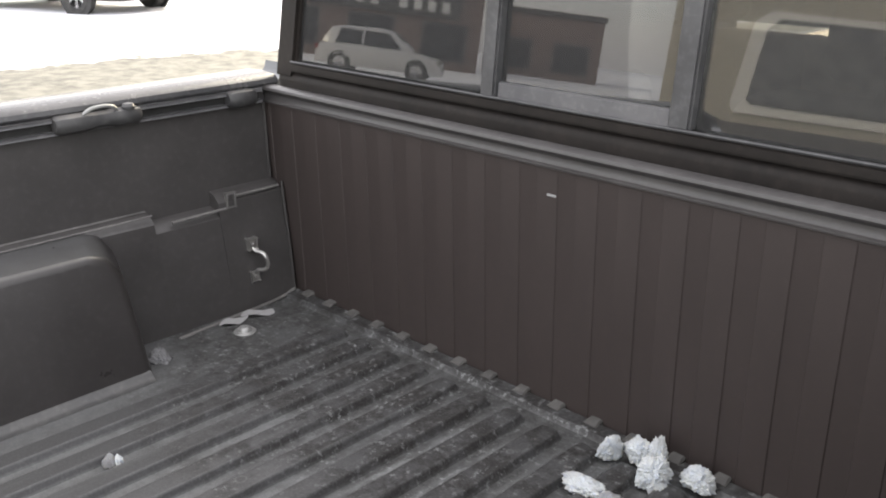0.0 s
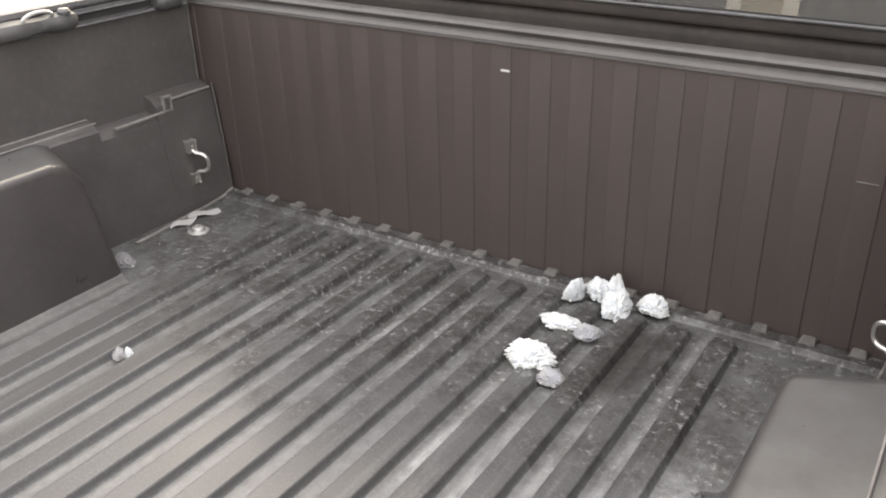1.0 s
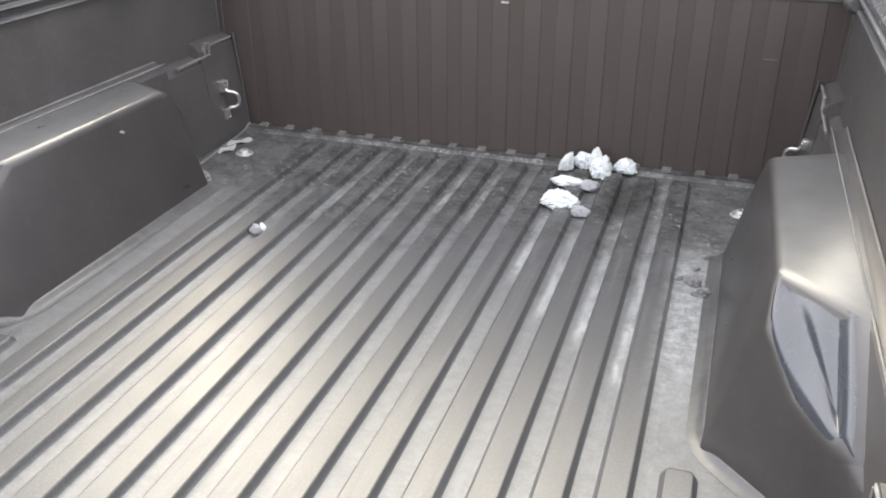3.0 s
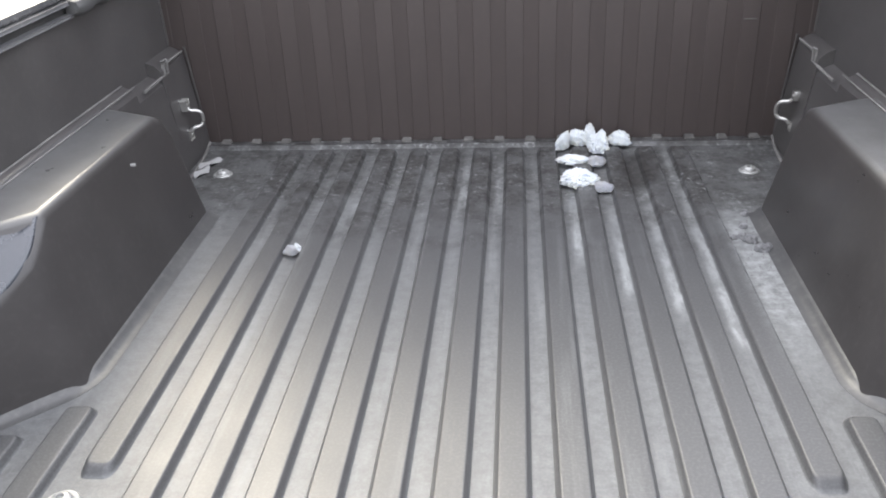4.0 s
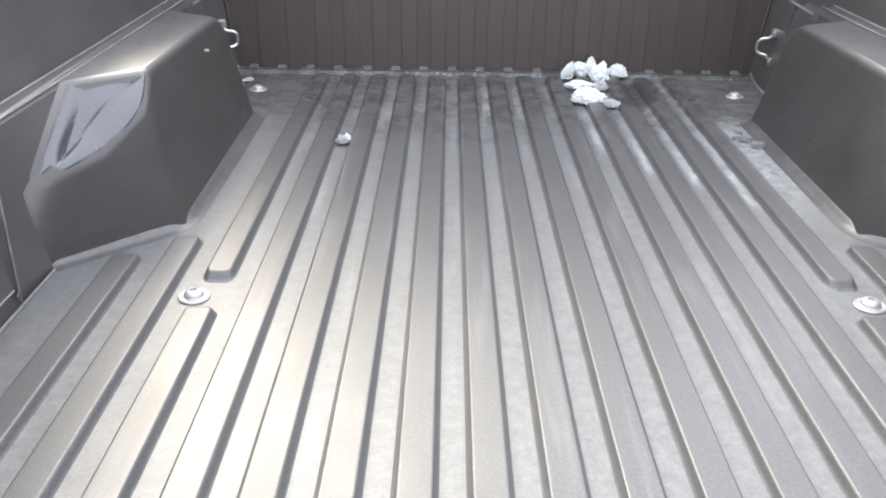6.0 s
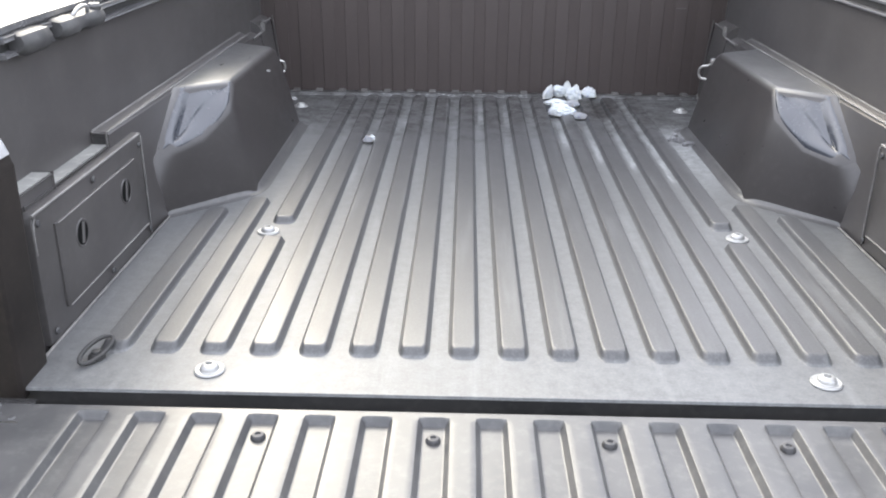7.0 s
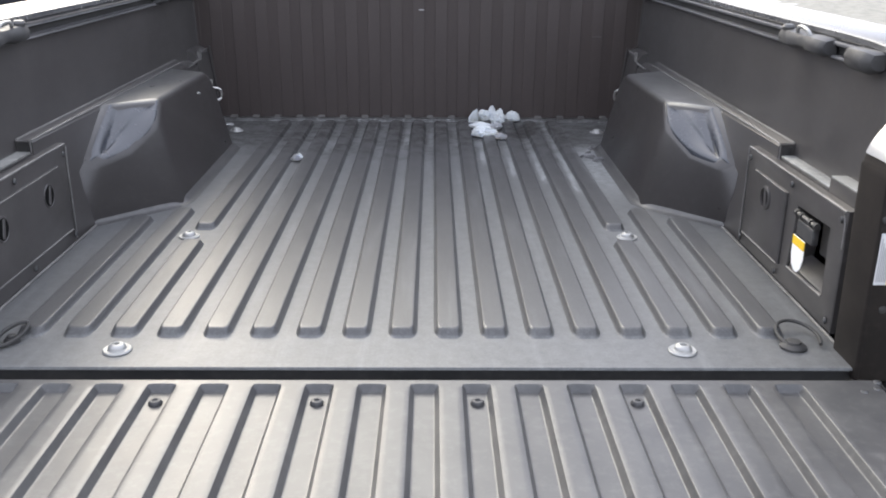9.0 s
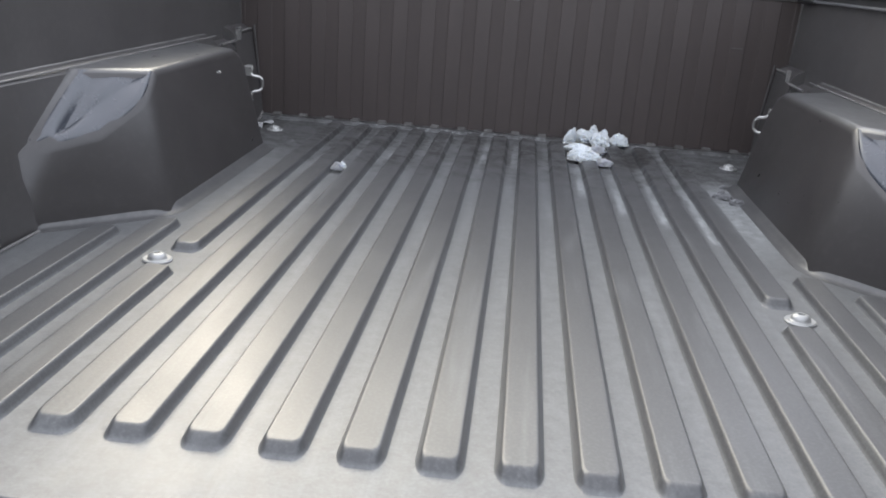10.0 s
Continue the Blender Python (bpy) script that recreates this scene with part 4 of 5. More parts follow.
for c in SLOTS:
    half = [0.030, 0.0215, 0.0211, 0.0207, 0.0200, 0.0160, 0.0152, 0.0148, 0.0143, 0.0120, 0.0060]
    xs += [c - q for q in half] + [c + q for q in reversed(half)]
xs += [0.690, 0.695, 0.699, 0.703]
ys = sorted({round(v, 5) for lo, hi, n in ((-0.455, -0.4505, 6), (-0.4505, -0.445, 1), (-0.445, -0.399, 4), (-0.399, -0.390, 6), (-0.390, -0.377, 3), (-0.377, -0.368, 9), (-0.368, -0.358, 2), (-0.358, -0.336, 18), (-0.336, -0.042, 14), (-0.042, -0.018, 20), (-0.018, -0.012, 2), (-0.012, -0.001, 8)) for v in [lo + (hi - lo) * i / n for i in range(n + 1)]})
tailgate = part("tailgate", height_sheet(xs, ys, gate, -0.0165), M_GATE, truck, "open black plastic-lined tailgate with moulded slots", 28)
shell = [(-0.010, -0.0158), (-0.4535, -0.0158), (-0.4570, -0.0180), (-0.4585, -0.0225), (-0.4572, -0.0268), (-0.4560, -0.0290), (-0.4580, -0.0330), (-0.4592, -0.0400), (-0.4570, -0.0475), (-0.4500, -0.0530), (-0.010, -0.0530)]
part("gate_shell", loft([[(x, y, z) for y, z in shell] for x in (-0.728, -0.724, 0.724, 0.728)]), M_SHELL, tailgate, "brown-black glossy painted tailgate shell", 50)
for s in (-1, 1):
    part("handle_bulge", loft([[(s * x, y, z) for y, z in ((-0.452, -0.031), (-0.4605 - d, -0.033), (-0.4620 - d, -0.042), (-0.4600 - d, -0.050), (-0.452, -0.052))] for x, d in ((0.0, 0.004), (0.11, 0.004), (0.125, 0.0015), (0.135, -0.002))]), M_SHELL, tailgate, "", 50)
screw = lathe([(0, 0), (0.010, 0), (0.010, 0.002), (0.0075, 0.006), (0.004, 0.0065), (0.003, 0.004), (0, 0.004)], 16)
bmesh.ops.remove_doubles(screw, verts=screw.verts[:], dist=1e-5)
me = bpy.data.meshes.new("liner_screw")
screw.to_mesh(me)
screw.free()
for x in (-0.5625, -0.3375, -0.1125, 0.1125, 0.3375, 0.5625):
    if abs(x) < 0.5:
        place("liner_screw", me, M_CLEAT, tailgate, at=pose(x, -0.061, -0.0063))
edge = lathe([(0, 0), (0.0128, 0), (0.0128, 0.0014), (0.0114, 0.0026), (0.0098, 0.0030), (0.0094, 0.0058), (0.0074, 0.0084), (0.0040, 0.0092), (0.0030, 0.0055), (0.0, 0.0055)], 20)
bmesh.ops.remove_doubles(edge, verts=edge.verts[:], dist=1e-5)
me = bpy.data.meshes.new("edge_bolt")
edge.to_mesh(me)
edge.free()
for k in range(-2, 3):
    place("edge_bolt", me, M_EDGEBOLT, tailgate, "dull grey edge bolt", at=pose(k * 0.231, -0.384, -0.0108))
for s in (-1, 1):
    part("cable_post", lathe([(0, 0), (0.0085, 0), (0.0085, 0.002), (0.005, 0.007), (0, 0.008)], 14), M_DULL, tailgate, at=pose(s * 0.672, -0.190, 0.004))
    part("side_screw", lathe([(0, 0), (0.007, 0), (0.006, 0.004), (0, 0.005)], 10), M_DULL, tailgate, at=pose(s * 0.655, -0.185, 0.004))

# rear bumper, under the tailgate, and chassis
part("rear_bumper", block(-0.88, 0.88, -0.20, 0.02, -0.42, -0.22, 0.04, 4), M_BUMPER, truck, "chrome rear bumper in patchy tan and cream")
# dark blocks stand in for shade under the deck edge and in the gap
part("sill_shade", block(-0.69, 0.69, 0.046, 0.064, -0.050, -0.0048, 0.002), M_RUBBER, truck, "dark block for the shade under the deck edge")
part("gap_shade", block(-0.69, 0.69, 0.004, 0.060, -0.08, -0.034, 0.002), M_RUBBER, truck, "dark block for the shade in the tailgate gap")
part("under_tray", block(-0.72, 0.72, 0.02, 3.6, -0.42, -0.06, 0.02), M_RUBBER, truck)


def wheel(parent, x, y, r, width, s):
    ty = part("tyre", lathe([(r * 0.66, -width / 2), (r * 0.72, -width * 0.52), (r * 0.92, -width * 0.5), (r * 0.99, -width * 0.36), (r, 0), (r * 0.99, width * 0.36), (r * 0.92, width * 0.5), (r * 0.72, width * 0.52), (r * 0.66, width / 2)], 36, axis="x"), M_TYRE, parent, "black tyre", at=pose(x, y, GROUND + r))
    bm = lathe([(r * 0.66, -width * 0.45), (r * 0.68, width * 0.1), (r * 0.70, width * 0.47), (r * 0.65, width * 0.45), (r * 0.62, width * 0.05), (0.05, width * 0.0), (0.02, -0.02)], 30, axis="x")
    rim = part("rim", bm, M_RUBBER, ty, "alloy rim", at=pose(x, y, GROUND + r, 0, 0, 0 if s > 0 else 180))
    for k in range(6):
        a = k * math.pi / 3
        sp = loft([[(width * (0.28 + 0.10 * f), q * wd, r * rr) for q in (-1, 1)] + [(width * 0.1, q * wd, r * rr) for q in (1, -1)] for rr, wd, f in ((0.08, 0.035, 0.5), (0.40, 0.026, 0.9), (0.68, 0.045, 1.3))])
        part("spoke", sp, M_RIM, ty, at=pose(x, y, GROUND + r, 0, 0, 0 if s > 0 else 180) @ pose(0, 0, 0, math.degrees(a), 0, 0))
    return ty


for s in (-1, 1):
    wheel(truck, s * 0.78, 1.20, 0.37, 0.24, s)
    wheel(truck, s * 0.78, 4.45, 0.37, 0.24, s)

# ---------------------------------------------------------------- cab
TILT_W = math.tan(radians(5.2))


def back(z):
    return 1.975 + (z - 0.48) * TILT_W


rear_wall = block(-0.80, 0.80, 1.965, 2.03, -0.30, 0.468, 0.02, 3)
cabp = part("cab", rear_wall, M_JAMB, truck, "grey crew cab with sliding rear window")
# frame round the rear window, butted members
def slab(x0, x1, z0, z1, t0=-0.012, t1=0.03, bev=0.004, lean0=0.0, lean1=0.0):
    bm = bmesh.new()
    P = [(x0 + lean0 * (z0 - 0.46), z0), (x1 + lean1 * (z0 - 0.46), z0), (x1 + lean1 * (z1 - 0.46), z1), (x0 + lean0 * (z1 - 0.46), z1)]
    loft([[(x, back(z) + t, z) for x, z in P] for t in (t0, t1)], bm)
    if bev:
        bmesh.ops.bevel(bm, geom=bm.edges[:], offset=bev, segments=2, affect="EDGES")
    return bm


win = part("rear_window", slab(-0.745, 0.745, 0.468, 0.488), M_JAMB, cabp, "three-pane sliding rear window")
part("window_seal", tube([(-0.74, back(0.489) - 0.010, 0.489), (0.74, back(0.489) - 0.010, 0.489)], 0.0028, 8), M_FRAME, win)
part("top_frame", slab(-0.68, 0.68, 0.845, 0.87), M_FRAME, cabp)
part("corner_pillar", slab(-0.80, -0.735, 0.45, 0.90, -0.008, 0.08, 0.008, 0.10, 0.10), M_JAMB, cabp)
part("corner_pillar", slab(0.735, 0.80, 0.45, 0.90, -0.008, 0.08, 0.008, -0.10, -0.10), M_JAMB, cabp)
part("divider", slab(-0.205, -0.172, 0.4885, 0.8445), M_FRAME, win, "dark window divider")
part("divider", slab(0.160, 0.196, 0.4885, 0.8445), M_FRAME, win, "dark window divider")
part("slider_sill", slab(-0.1715, 0.1595, 0.4885, 0.515, -0.004, 0.01, 0.002), M_TRACK, win, "pale slider sill")
for x0, x1 in ((-0.734, -0.2055), (-0.1715, 0.1595), (0.1965, 0.734)):
    g = part("pane", slab(x0, x1, 0.489 if abs(x0) > 0.18 else 0.5155, 0.8445, 0.006, 0.010, 0), M_GLASS, win, "tinted glass pane")
# shell: roof, sides with openings, front
roof = loft([[(x, y, z) for x, z in ((-0.66, 0.955), (-0.60, 0.985), (0.0, 1.0), (0.60, 0.985), (0.66, 0.955), (0.64, 0.93), (-0.64, 0.93))] for y in (2.03, 2.12, 3.15, 3.3)])
part("roof", roof, M_PAINT, cabp, "grey cab roof")
part("roof_header", slab(-0.70, 0.70, 0.8705, 0.955, -0.004, 0.08, 0.01, 0.0, 0.0), M_PAINT, cabp)
for s in (-1, 1):
    part("door", block(s * 0.80, s * 0.88, 2.02, 4.0, -0.40, 0.44, 0.03, 3), M_PAINT, cabp, "grey cab door")
    part("door_lining", block(s * 0.74, s * 0.79, 2.04, 3.6, -0.30, 0.45, 0.02, 3), M_SEAT, cabp)
    for (ya, yb, yc, yd) in ((2.06, 2.20, 2.30, 2.16), (2.74, 2.84, 2.88, 2.80), (3.72, 3.80, 3.22, 3.14)):
        P = [(s * 0.79, ya, 0.43), (s * 0.79, yb, 0.43), (s * 0.66, yc, 0.95), (s * 0.66, yd, 0.95)]
        bm = loft([P, [(x - s * 0.06, y, z) for x, y, z in P]])
        bmesh.ops.bevel(bm, geom=bm.edges[:], offset=0.012, segments=3, affect="EDGES")
        part("cab_pillar", bm, M_BEIGE, cabp, "beige trimmed cab pillar")
    part("side_header", tube([(s * 0.65, 2.1, 0.935), (s * 0.65, 3.25, 0.935)], 0.035, 10), M_BEIGE, cabp)
    P = [(s * 0.795, 2.1, 0.44), (s * 0.795, 3.75, 0.44), (s * 0.665, 3.2, 0.94), (s * 0.665, 2.2, 0.94)]
    part("side_glass", loft([P, [(x + s * 0.004, y, z) for x, y, z in P]]), M_GLASS, cabp, "side window glass")
P = [(-0.74, 3.82, 0.44), (0.74, 3.82, 0.44), (0.62, 3.22, 0.95), (-0.62, 3.22, 0.95)]
part("windscreen", loft([P, [(x, y + 0.005, z + 0.003) for x, y, z in P]]), M_GLASS, cabp, "windscreen glass")
part("dashboard", block(-0.74, 0.74, 3.35, 3.85, -0.1, 0.42, 0.06, 4), M_SEAT, cabp)
part("bonnet", block(-0.80, 0.80, 3.84, 5.1, -0.40, 0.34, 0.10, 5), M_PAINT, truck, "grey bonnet")
for x in (-0.37, 0.37):
    for y, z in ((2.30, 0.50), (3.0, 0.50)):
        st = part("cab_seat", block(x - 0.26, x + 0.26, y - 0.08, y + 0.10, -0.15, z, 0.05, 4), M_SEAT, cabp, "dark cloth seat back")
        part("headrest", block(x - 0.12, x + 0.12, y - 0.06, y + 0.06, z + 0.03, z + 0.17, 0.04, 4), M_SEAT, st)
part("headliner", block(-0.62, 0.62, 2.12, 3.1, 0.90, 0.925, 0.01), M_BEIGE, cabp, "beige headliner")

# ---------------------------------------------------------------- snow and litter in the bed


def clump(name, x, y, z, size, seed, mat, label, category, group="", rough=0.3, point=0.0, turn=0, lean=0.0):
    """A crusty lump of snow or ice, drawn up to a ragged point where asked."""
    bm = bmesh.new()
    bmesh.ops.create_icosphere(bm, subdivisions=6, radius=1.0)
    off = Vector((seed * 3.7, seed * 1.3, seed * 5.1))
    for v in bm.verts:
        n = noise.fractal(v.co * 1.1 + off, 1.0, 2.0, 2)
        f = noise.fractal(v.co * 3.4 + off, 0.8, 2.0, 3)
        g = noise.fractal(v.co * 9.0 + off, 0.7, 2.1, 4)
        k = 1 + (0.45 * rough + 0.14) * n + 0.12 * f + 0.17 * g
        up = max(0.0, v.co.z)
        thin = 1 - 0.70 * point * up
        # a ragged, crumbling skirt where the lump meets the deck
        flare = 1 + 0.22 * max(0.0, f) * max(0.0, 0.3 - v.co.z)
        v.co = Vector((v.co.x * k * thin * flare * size[0] + lean * up * size[2], v.co.y * k * thin * flare * size[1], max(v.co.z * k * (0.88 + 0.4 * point), -0.45) * size[2]))
    ob = part(name, bm, mat, None, smooth=180, at=pose(x, y, z + 0.44 * size[2], 0, 0, turn))
    return tagged(ob, label, category, group)


SN = "loose snow clumps in the bed"
SHARD = "thin upright shard of white snow by the bulkhead"
clump("snow_clump", 0.185, 1.842, 0.008, (0.013, 0.020, 0.026), 3, M_SNOW, SHARD, "snow", SN, 0.3, 0.45, -35, 0.45)
clump("snow_clump", 0.222, 1.866, 0.010, (0.025, 0.020, 0.022), 2, M_SNOW, "rounded white snow clump against the bulkhead", "snow", SN, 0.4, 0.2, -20)
clump("snow_clump", 0.249, 1.868, 0.010, (0.014, 0.015, 0.030), 14, M_SNOW, SHARD, "snow", SN, 0.3, 0.45, 30, 0.1)
clump("snow_clump", 0.268, 1.830, 0.006, (0.022, 0.023, 0.030), 1, M_SNOW, "peaked white snow clump against the bulkhead", "snow", SN, 0.3, 0.35, 20, 0.15)
clump("snow_clump", 0.320, 1.866, 0.008, (0.024, 0.019, 0.020), 4, M_SNOW, "small round snow clump on the bed floor", "snow", SN, 0.5, 0.3, 0, 0.2)
clump("snow_clump", 0.208, 1.742, 0.009, (0.036, 0.019, 0.011), 5, M_SNOW, "flat snow clump on the deck rib", "snow", SN, 0.5, 0.2, -8)
clump("snow_clump", 0.256, 1.740, 0.006, (0.022, 0.017, 0.012), 6, M_SLUSH, "half melted icy snow lump", "snow", SN, 0.5, 0.3, 20)
clump("snow_clump", 0.212, 1.626, 0.008, (0.040, 0.029, 0.019), 7, M_SNOW, "white mound of snow on the deck rib", "snow", SN, 0.25, 0.4)
clump("snow_clump", 0.258, 1.600, 0.004, (0.022, 0.018, 0.011), 8, M_SLUSH, "half melted icy snow lump", "snow", SN, 0.5, 0.2)
clump("ice_bit", -0.339, 1.300, 0.006, (0.013, 0.009, 0.010), 9, M_SLUSH, "small clear ice bit on the deck", "ice", "", 0.5, 0.5, -30, 0.5)
clump("ice_bit", -0.328, 1.310, 0.006, (0.007, 0.006, 0.010), 10, M_SNOW, "small white ice bit on the deck", "ice", "", 0.5, 0.6)
clump("debris_lump", -0.603, 1.528, 0.0, (0.020, 0.018, 0.015), 11, M_GREYICE, "grey dirty ice lump beside the wheel well", "ice", "", 0.5, 0.4)
CR = "flaky ice crumbs beside the wheel well"
for cx, cy, r, sd in ((0.482, 1.372, 0.008, 21), (0.497, 1.372, 0.011, 22), (0.508, 1.360, 0.014, 23), (0.519, 1.322, 0.013, 24), (0.531, 1.330, 0.010, 25), (0.508, 1.418, 0.009, 26), (0.523, 1.475, 0.008, 27)):
    clump("ice_crumb", cx, cy, 0.0, (r, r * 0.8, r * 0.6), sd, M_GREYICE, CR, "ice", "ice crumbs by the wheel well", 0.7, 0.4, sd * 37)


def scrap(x, y, turn, size, seed):
    bm = bmesh.new()
    n = 14
    pts = []
    for i in range(n):
        a = 6.28318 * i / n
        k = 1 + 0.35 * noise.noise(Vector((math.cos(a) * 1.5 + seed, math.sin(a) * 1.5, seed)))
        pts.append((size[0] * k * math.cos(a), size[1] * k * math.sin(a), 0.004 + 0.004 * math.sin(3 * a + seed)))
    loft([pts, [(px, py, pz + 0.0015) for px, py, pz in pts]], bm)
    ob = part("plastic_scrap", bm, M_SCRAP, None, smooth=60, at=pose(x, y, 0.0, 0, 0, turn))
    return tagged(ob, "torn pale grey plastic scrap lying on the deck", "scrap", "torn scraps by the corner bolt")


scrap(-0.640, 1.775, 60, (0.034, 0.014), 1.0)
scrap(-0.642, 1.715, 80, (0.030, 0.013), 2.0)

# ---------------------------------------------------------------- parked vehicles


def car(name, x, y, turn, paint, label, tall=1.45):
    c = thing(name, (0, 0, GROUND), label, "car")
    L, Wd = 2.25, 0.88
    body = loft([[(px * w, py, GROUND + pz) for px, pz in ((-0.80, 0.24), (-Wd, 0.34), (-Wd - 0.02, 0.62), (-Wd + 0.03, hz), (-0.5, hz + 0.03), (0.5, hz + 0.03), (Wd - 0.03, hz), (Wd + 0.02, 0.62), (Wd, 0.34), (0.80, 0.24))]
                 for py, w, hz in ((-L, 0.80, 0.78), (-L + 0.12, 0.94, 0.90), (-1.5, 1.0, 0.96), (-0.4, 1.0, 0.97), (0.9, 1.0, 0.95), (1.5, 0.98, 0.90), (2.05, 0.92, 0.80), (L, 0.80, 0.66))])
    bd = part("body", body, paint, c, smooth=40)
    roof_ = loft([[(px, py, GROUND + pz) for px, pz in ((-b, 0.95), (-t, tz), (-t * 0.8, tz + 0.04), (t * 0.8, tz + 0.04), (t, tz), (b, 0.95))] for py, b, t, tz in ((-2.0, 0.78, 0.70, 1.06), (-1.75, 0.82, 0.66, tall - 0.14), (-1.3, 0.84, 0.64, tall - 0.04), (0.0, 0.84, 0.64, tall), (0.45, 0.84, 0.64, tall - 0.06), (1.15, 0.80, 0.70, 1.0))])
    part("greenhouse", roof_, paint, c, smooth=40)
    for s in (-1, 1):
        for y0, y1, t0, t1 in ((-1.55, -0.62, -1.40, -0.62), (-0.54, 0.80, -0.54, 0.30)):
            P = [(s * 0.855, y0, GROUND + 1.0), (s * 0.855, y1, GROUND + 1.0), (s * 0.675, t1, GROUND + tall - 0.10), (s * 0.675, t0, GROUND + tall - 0.10)]
            part("side_window", loft([P, [(px + s * 0.012, py, pz) for px, py, pz in P]]), M_CARGLASS, c)
        part("headlight", block(s * 0.52, s * 0.82, L - 0.16, L - 0.03, GROUND + 0.62, GROUND + 0.76, 0.03, 3), M_CLEAR, c)
        part("tail_light", block(s * 0.55, s * 0.82, -L - 0.01, -L + 0.12, GROUND + 0.70, GROUND + 0.88, 0.03, 3), M_RED, c)
        for wy in (-1.35, 1.38):
            part("wheel_arch", lathe([(0.30, -0.01), (0.40, -0.01), (0.40, 0.012), (0.30, 0.012)], 30, axis="x"), M_RUBBER, c, at=pose(s * 0.885, wy, GROUND + 0.33))
            wheel(c, s * 0.80, wy, 0.33, 0.21, s)
    P = [(-0.70, 1.08, GROUND + 1.01), (0.70, 1.08, GROUND + 1.01), (0.56, 0.50, GROUND + tall - 0.06), (-0.56, 0.50, GROUND + tall - 0.06)]
    part("windscreen", loft([P, [(px, py + 0.03, pz + 0.02) for px, py, pz in P]]), M_CARGLASS, c)
    part("grille", block(-0.45, 0.45, L - 0.06, L + 0.02, GROUND + 0.42, GROUND + 0.60, 0.02), M_RUBBER, c)
    c.matrix_basis = pose(x, y, GROUND, 0, 0, turn)
    return c


P_BLUE = material("dark_blue_paint", (0.012, 0.015, 0.028), 0.25, 0.3, 0.8)
P_BLACK = material("black_car_paint", (0.02, 0.02, 0.022), 0.22, 0.2, 0.8)
P_SILVER = material("silver_car_paint", (0.55, 0.55, 0.54), 0.3, 0.5, 0.8)
car("parked_car", -8.02, 13.85, 75, P_BLUE, "dark blue hatchback parked on packed snow")
car("parked_car", -16.2, 8.2, -75, P_BLACK, "black saloon car parked on snowy asphalt")
car("parked_car", -17.2, 3.6, -80, P_BLACK, "black saloon car parked on snowy asphalt")
car("parked_car", 27.6, 54, 100, P_BLACK, "dark car parked far across the snowy lot")
car("parked_car", 34.5, 51, 95, P_BLUE, "dark blue car parked far across the snowy lot")
car("parked_car", -23.5, -19.0, 230, P_SILVER, "silver estate car parked before the brick shop", 1.6)

# ---------------------------------------------------------------- buildings behind


def building(name, x, y, turn, w, d, h, wall, label, sign):
    b = thing(name, (0, 0, GROUND), label, "building")
    part("wall", block(-w / 2, w / 2, 0, d, GROUND - 0.05, GROUND + h, 0.03), wall, b)
    part("parapet", block(-w / 2 - 0.15, w / 2 + 0.15, -0.15, d + 0.15, GROUND + h, GROUND + h + 0.35, 0.05), M_SHOP, b)
    n = int(w // 3.2)
    for i in range(n):
        cx = -w / 2 + (i + 0.5) * w / n
        f = part("shop_window", block(cx - 1.25, cx + 1.25, -0.08, 0.02, GROUND + 0.5, GROUND + 2.5, 0.03), M_FRAME, b)
        part("pane", block(cx - 1.12, cx + 1.12, -0.10, -0.07, GROUND + 0.62, GROUND + 2.38, 0), M_CARGLASS, f)
    if sign:
        sg = part("sign_board", block(-w * 0.42, w * 0.42, -0.35, -0.05, GROUND + h - 1.7, GROUND + h - 0.5, 0.05), M_SHOP, b, "dark fascia sign with pale lettering bars")
        for i in range(16):
            if i in (4, 9):
                continue
            cx = -w * 0.38 + i * w * 0.048
            part("letter_bar", block(cx, cx + w * 0.026, -0.42, -0.34, GROUND + h - 1.4, GROUND + h - 0.85, 0.02), M_SIGN, sg)
    b.matrix_basis = pose(x, y, GROUND, 0, 0, turn)
    return b


building("brick_shop", -37.4, -28, 127, 16, 12, 4.4, M_BRICK, "dark brick shop with pale fascia letters and display windows", True)
building("brick_shop", -38, -47, 140, 8, 8, 4.2, M_BRICK, "low dark brick shop across the car park", False)

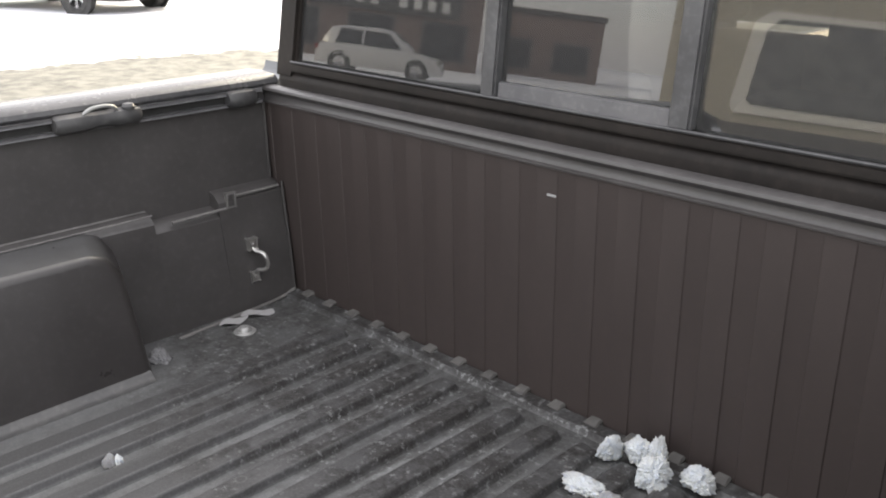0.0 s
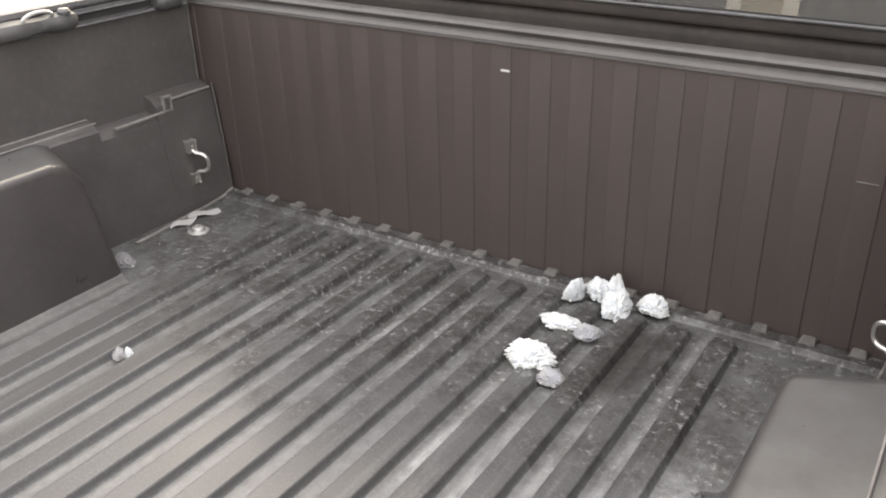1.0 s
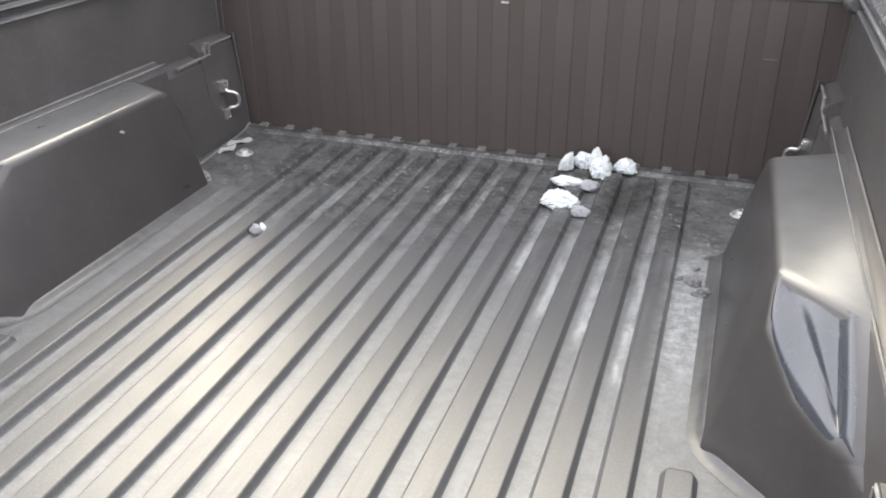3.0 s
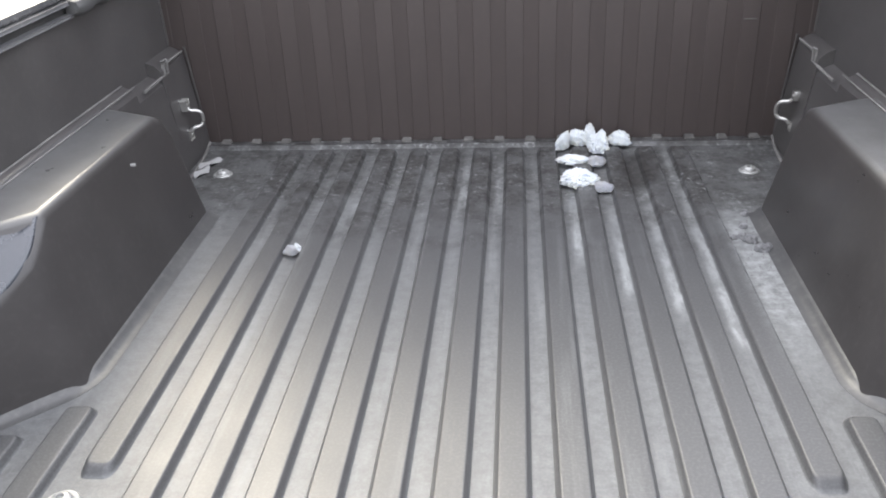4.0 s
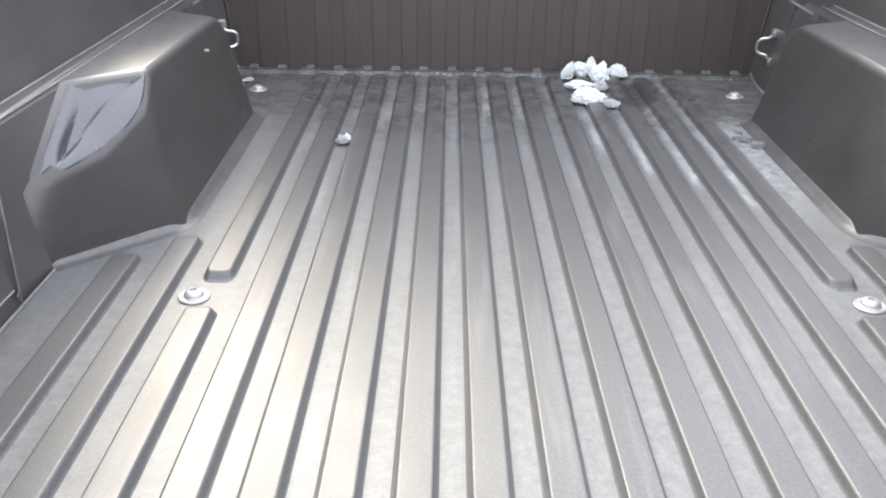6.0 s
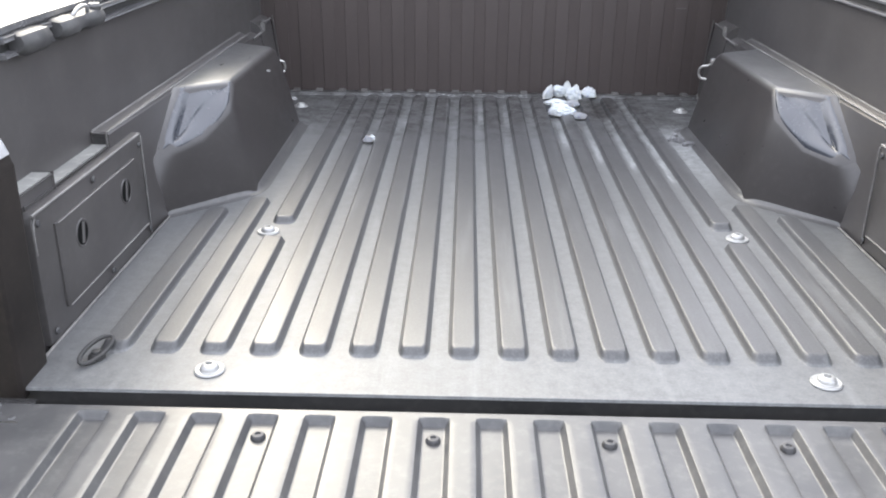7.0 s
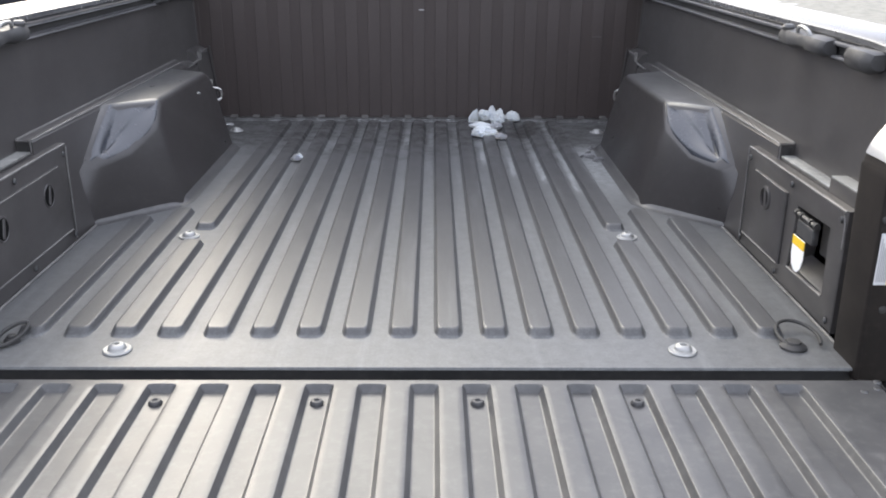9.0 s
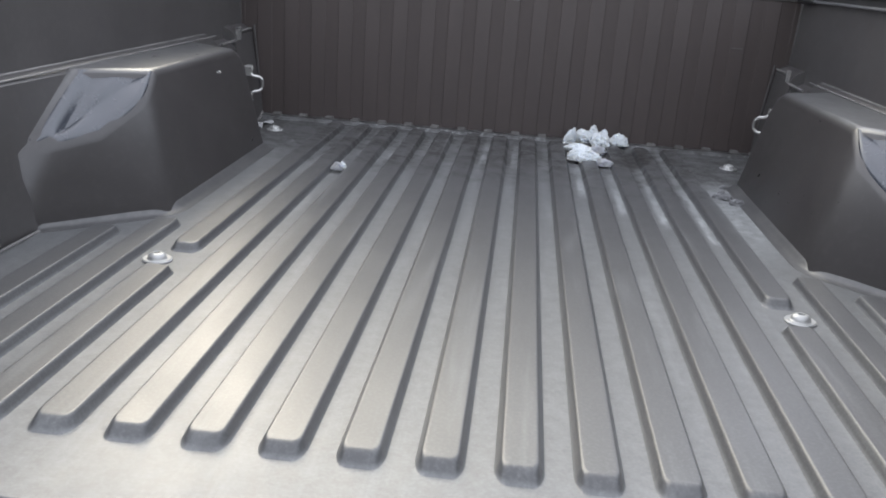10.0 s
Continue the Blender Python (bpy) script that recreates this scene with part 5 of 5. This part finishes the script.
# ---------------------------------------------------------------- van behind the truck
van = thing("parked_van", (0, 0, GROUND), "beige van with dark lower body parked behind the pickup", "van")
part("lower_body", block(-1.0, 1.0, -2.4, 2.4, GROUND + 0.25, GROUND + 1.05, 0.08, 4), M_SHOP, van)
part("upper_body", loft([[(x, y, GROUND + z) for x, z in ((-0.97, 1.0), (-0.97, 1.3), (-0.88, 2.25), (-0.7, 2.4), (0.7, 2.4), (0.88, 2.25), (0.97, 1.3), (0.97, 1.0))] for y in (-2.38, 2.0, 2.3)]), M_BEIGE, van)
for s in (-1, 1):
    for y0, y1 in ((-2.0, -0.25), (0.1, 1.7)):
        lean = 0.09 / 0.95
        P = [(y0 + 0.05, 1.12), (y1 - 0.05, 1.12), (y1, 1.17), (y1 - 0.08, 1.9), (y1 - 0.2, 2.0), (y0 + 0.1, 2.0), (y0, 1.9), (y0, 1.17)]
        f = part("window_frame", loft([[(s * (0.975 + t - max(0, z - 1.3) * lean), y, GROUND + z) for y, z in P] for t in (0.0, 0.02)]), M_SIGN, van, "pale window surround")
        cy = (y0 + y1) / 2
        part("pane", loft([[(s * (0.978 + t - max(0, z - 1.3) * lean), cy + (y - cy) * 0.84, GROUND + 1.63 + (z - 1.63) * 0.84) for y, z in P] for t in (0.0, 0.025)]), M_VANGLASS, f)
    for wy in (-1.5, 1.5):
        wheel(van, s * 0.88, wy, 0.34, 0.22, s)
van.matrix_basis = pose(-1.67, -5.87, GROUND, 0, 0, 66)

# piled snow at the lot's edge
for i, (x, y, w, d, h, sd) in enumerate(((-8.5, 24, 5, 1.6, 0.6, 1), (9.5, 27, 4, 1.5, 0.4, 2), (16, 44, 8, 2, 0.7, 3))):
    bm = bmesh.new()
    bmesh.ops.create_icosphere(bm, subdivisions=4, radius=1)
    for v in bm.verts:
        k = 1 + 0.35 * noise.fractal(v.co * 2 + Vector((sd * 7, 0, 0)), 0.9, 2, 4)
        v.co = Vector((v.co.x * k * w, v.co.y * k * d, max(-0.1, v.co.z) * k * h))
    tagged(part("snow_bank", bm, M_BANK, None, smooth=180, at=pose(x, y, GROUND)), "ploughed heap of old white snow on the lot", "snow bank", "ploughed snow heaps", "stuff")

# grit and ice crumbs strewn over the deck
rng = random.Random(5)
bm = bmesh.new()
for i in range(900):
    if i % 5 == 0:
        x, y = rng.gauss(0.50, 0.035), rng.uniform(1.22, 1.85)
    elif i % 5 == 1:
        x, y = rng.choice((-1, 1)) * rng.gauss(0.60, 0.04), rng.uniform(1.52, 1.84)
    else:
        x, y = rng.uniform(-0.60, 0.60), 1.85 - abs(rng.gauss(0, 0.14))
    if abs(x) > 0.53 and y < 1.5 or y < 1.15 or abs(x) > 0.69:
        continue
    r = rng.uniform(0.0006, 0.0017) * (1.9 if i % 11 == 0 else 1)
    z = deck(x, y)
    a = rng.uniform(0, 6.28)
    tip = bm.verts.new((x, y, z + r * 0.8))
    ring = [bm.verts.new((x + r * rng.uniform(0.6, 1.5) * math.cos(a + k * 1.2566), y + r * rng.uniform(0.6, 1.5) * math.sin(a + k * 1.2566), z + 0.0002)) for k in range(5)]
    for k in range(5):
        bm.faces.new((tip, ring[k], ring[(k + 1) % 5]))
tagged(part("grit", bm, M_KNUCKLE, None, smooth=180), "pale grit and ice crumbs scattered on the deck", "grit", kind="stuff")
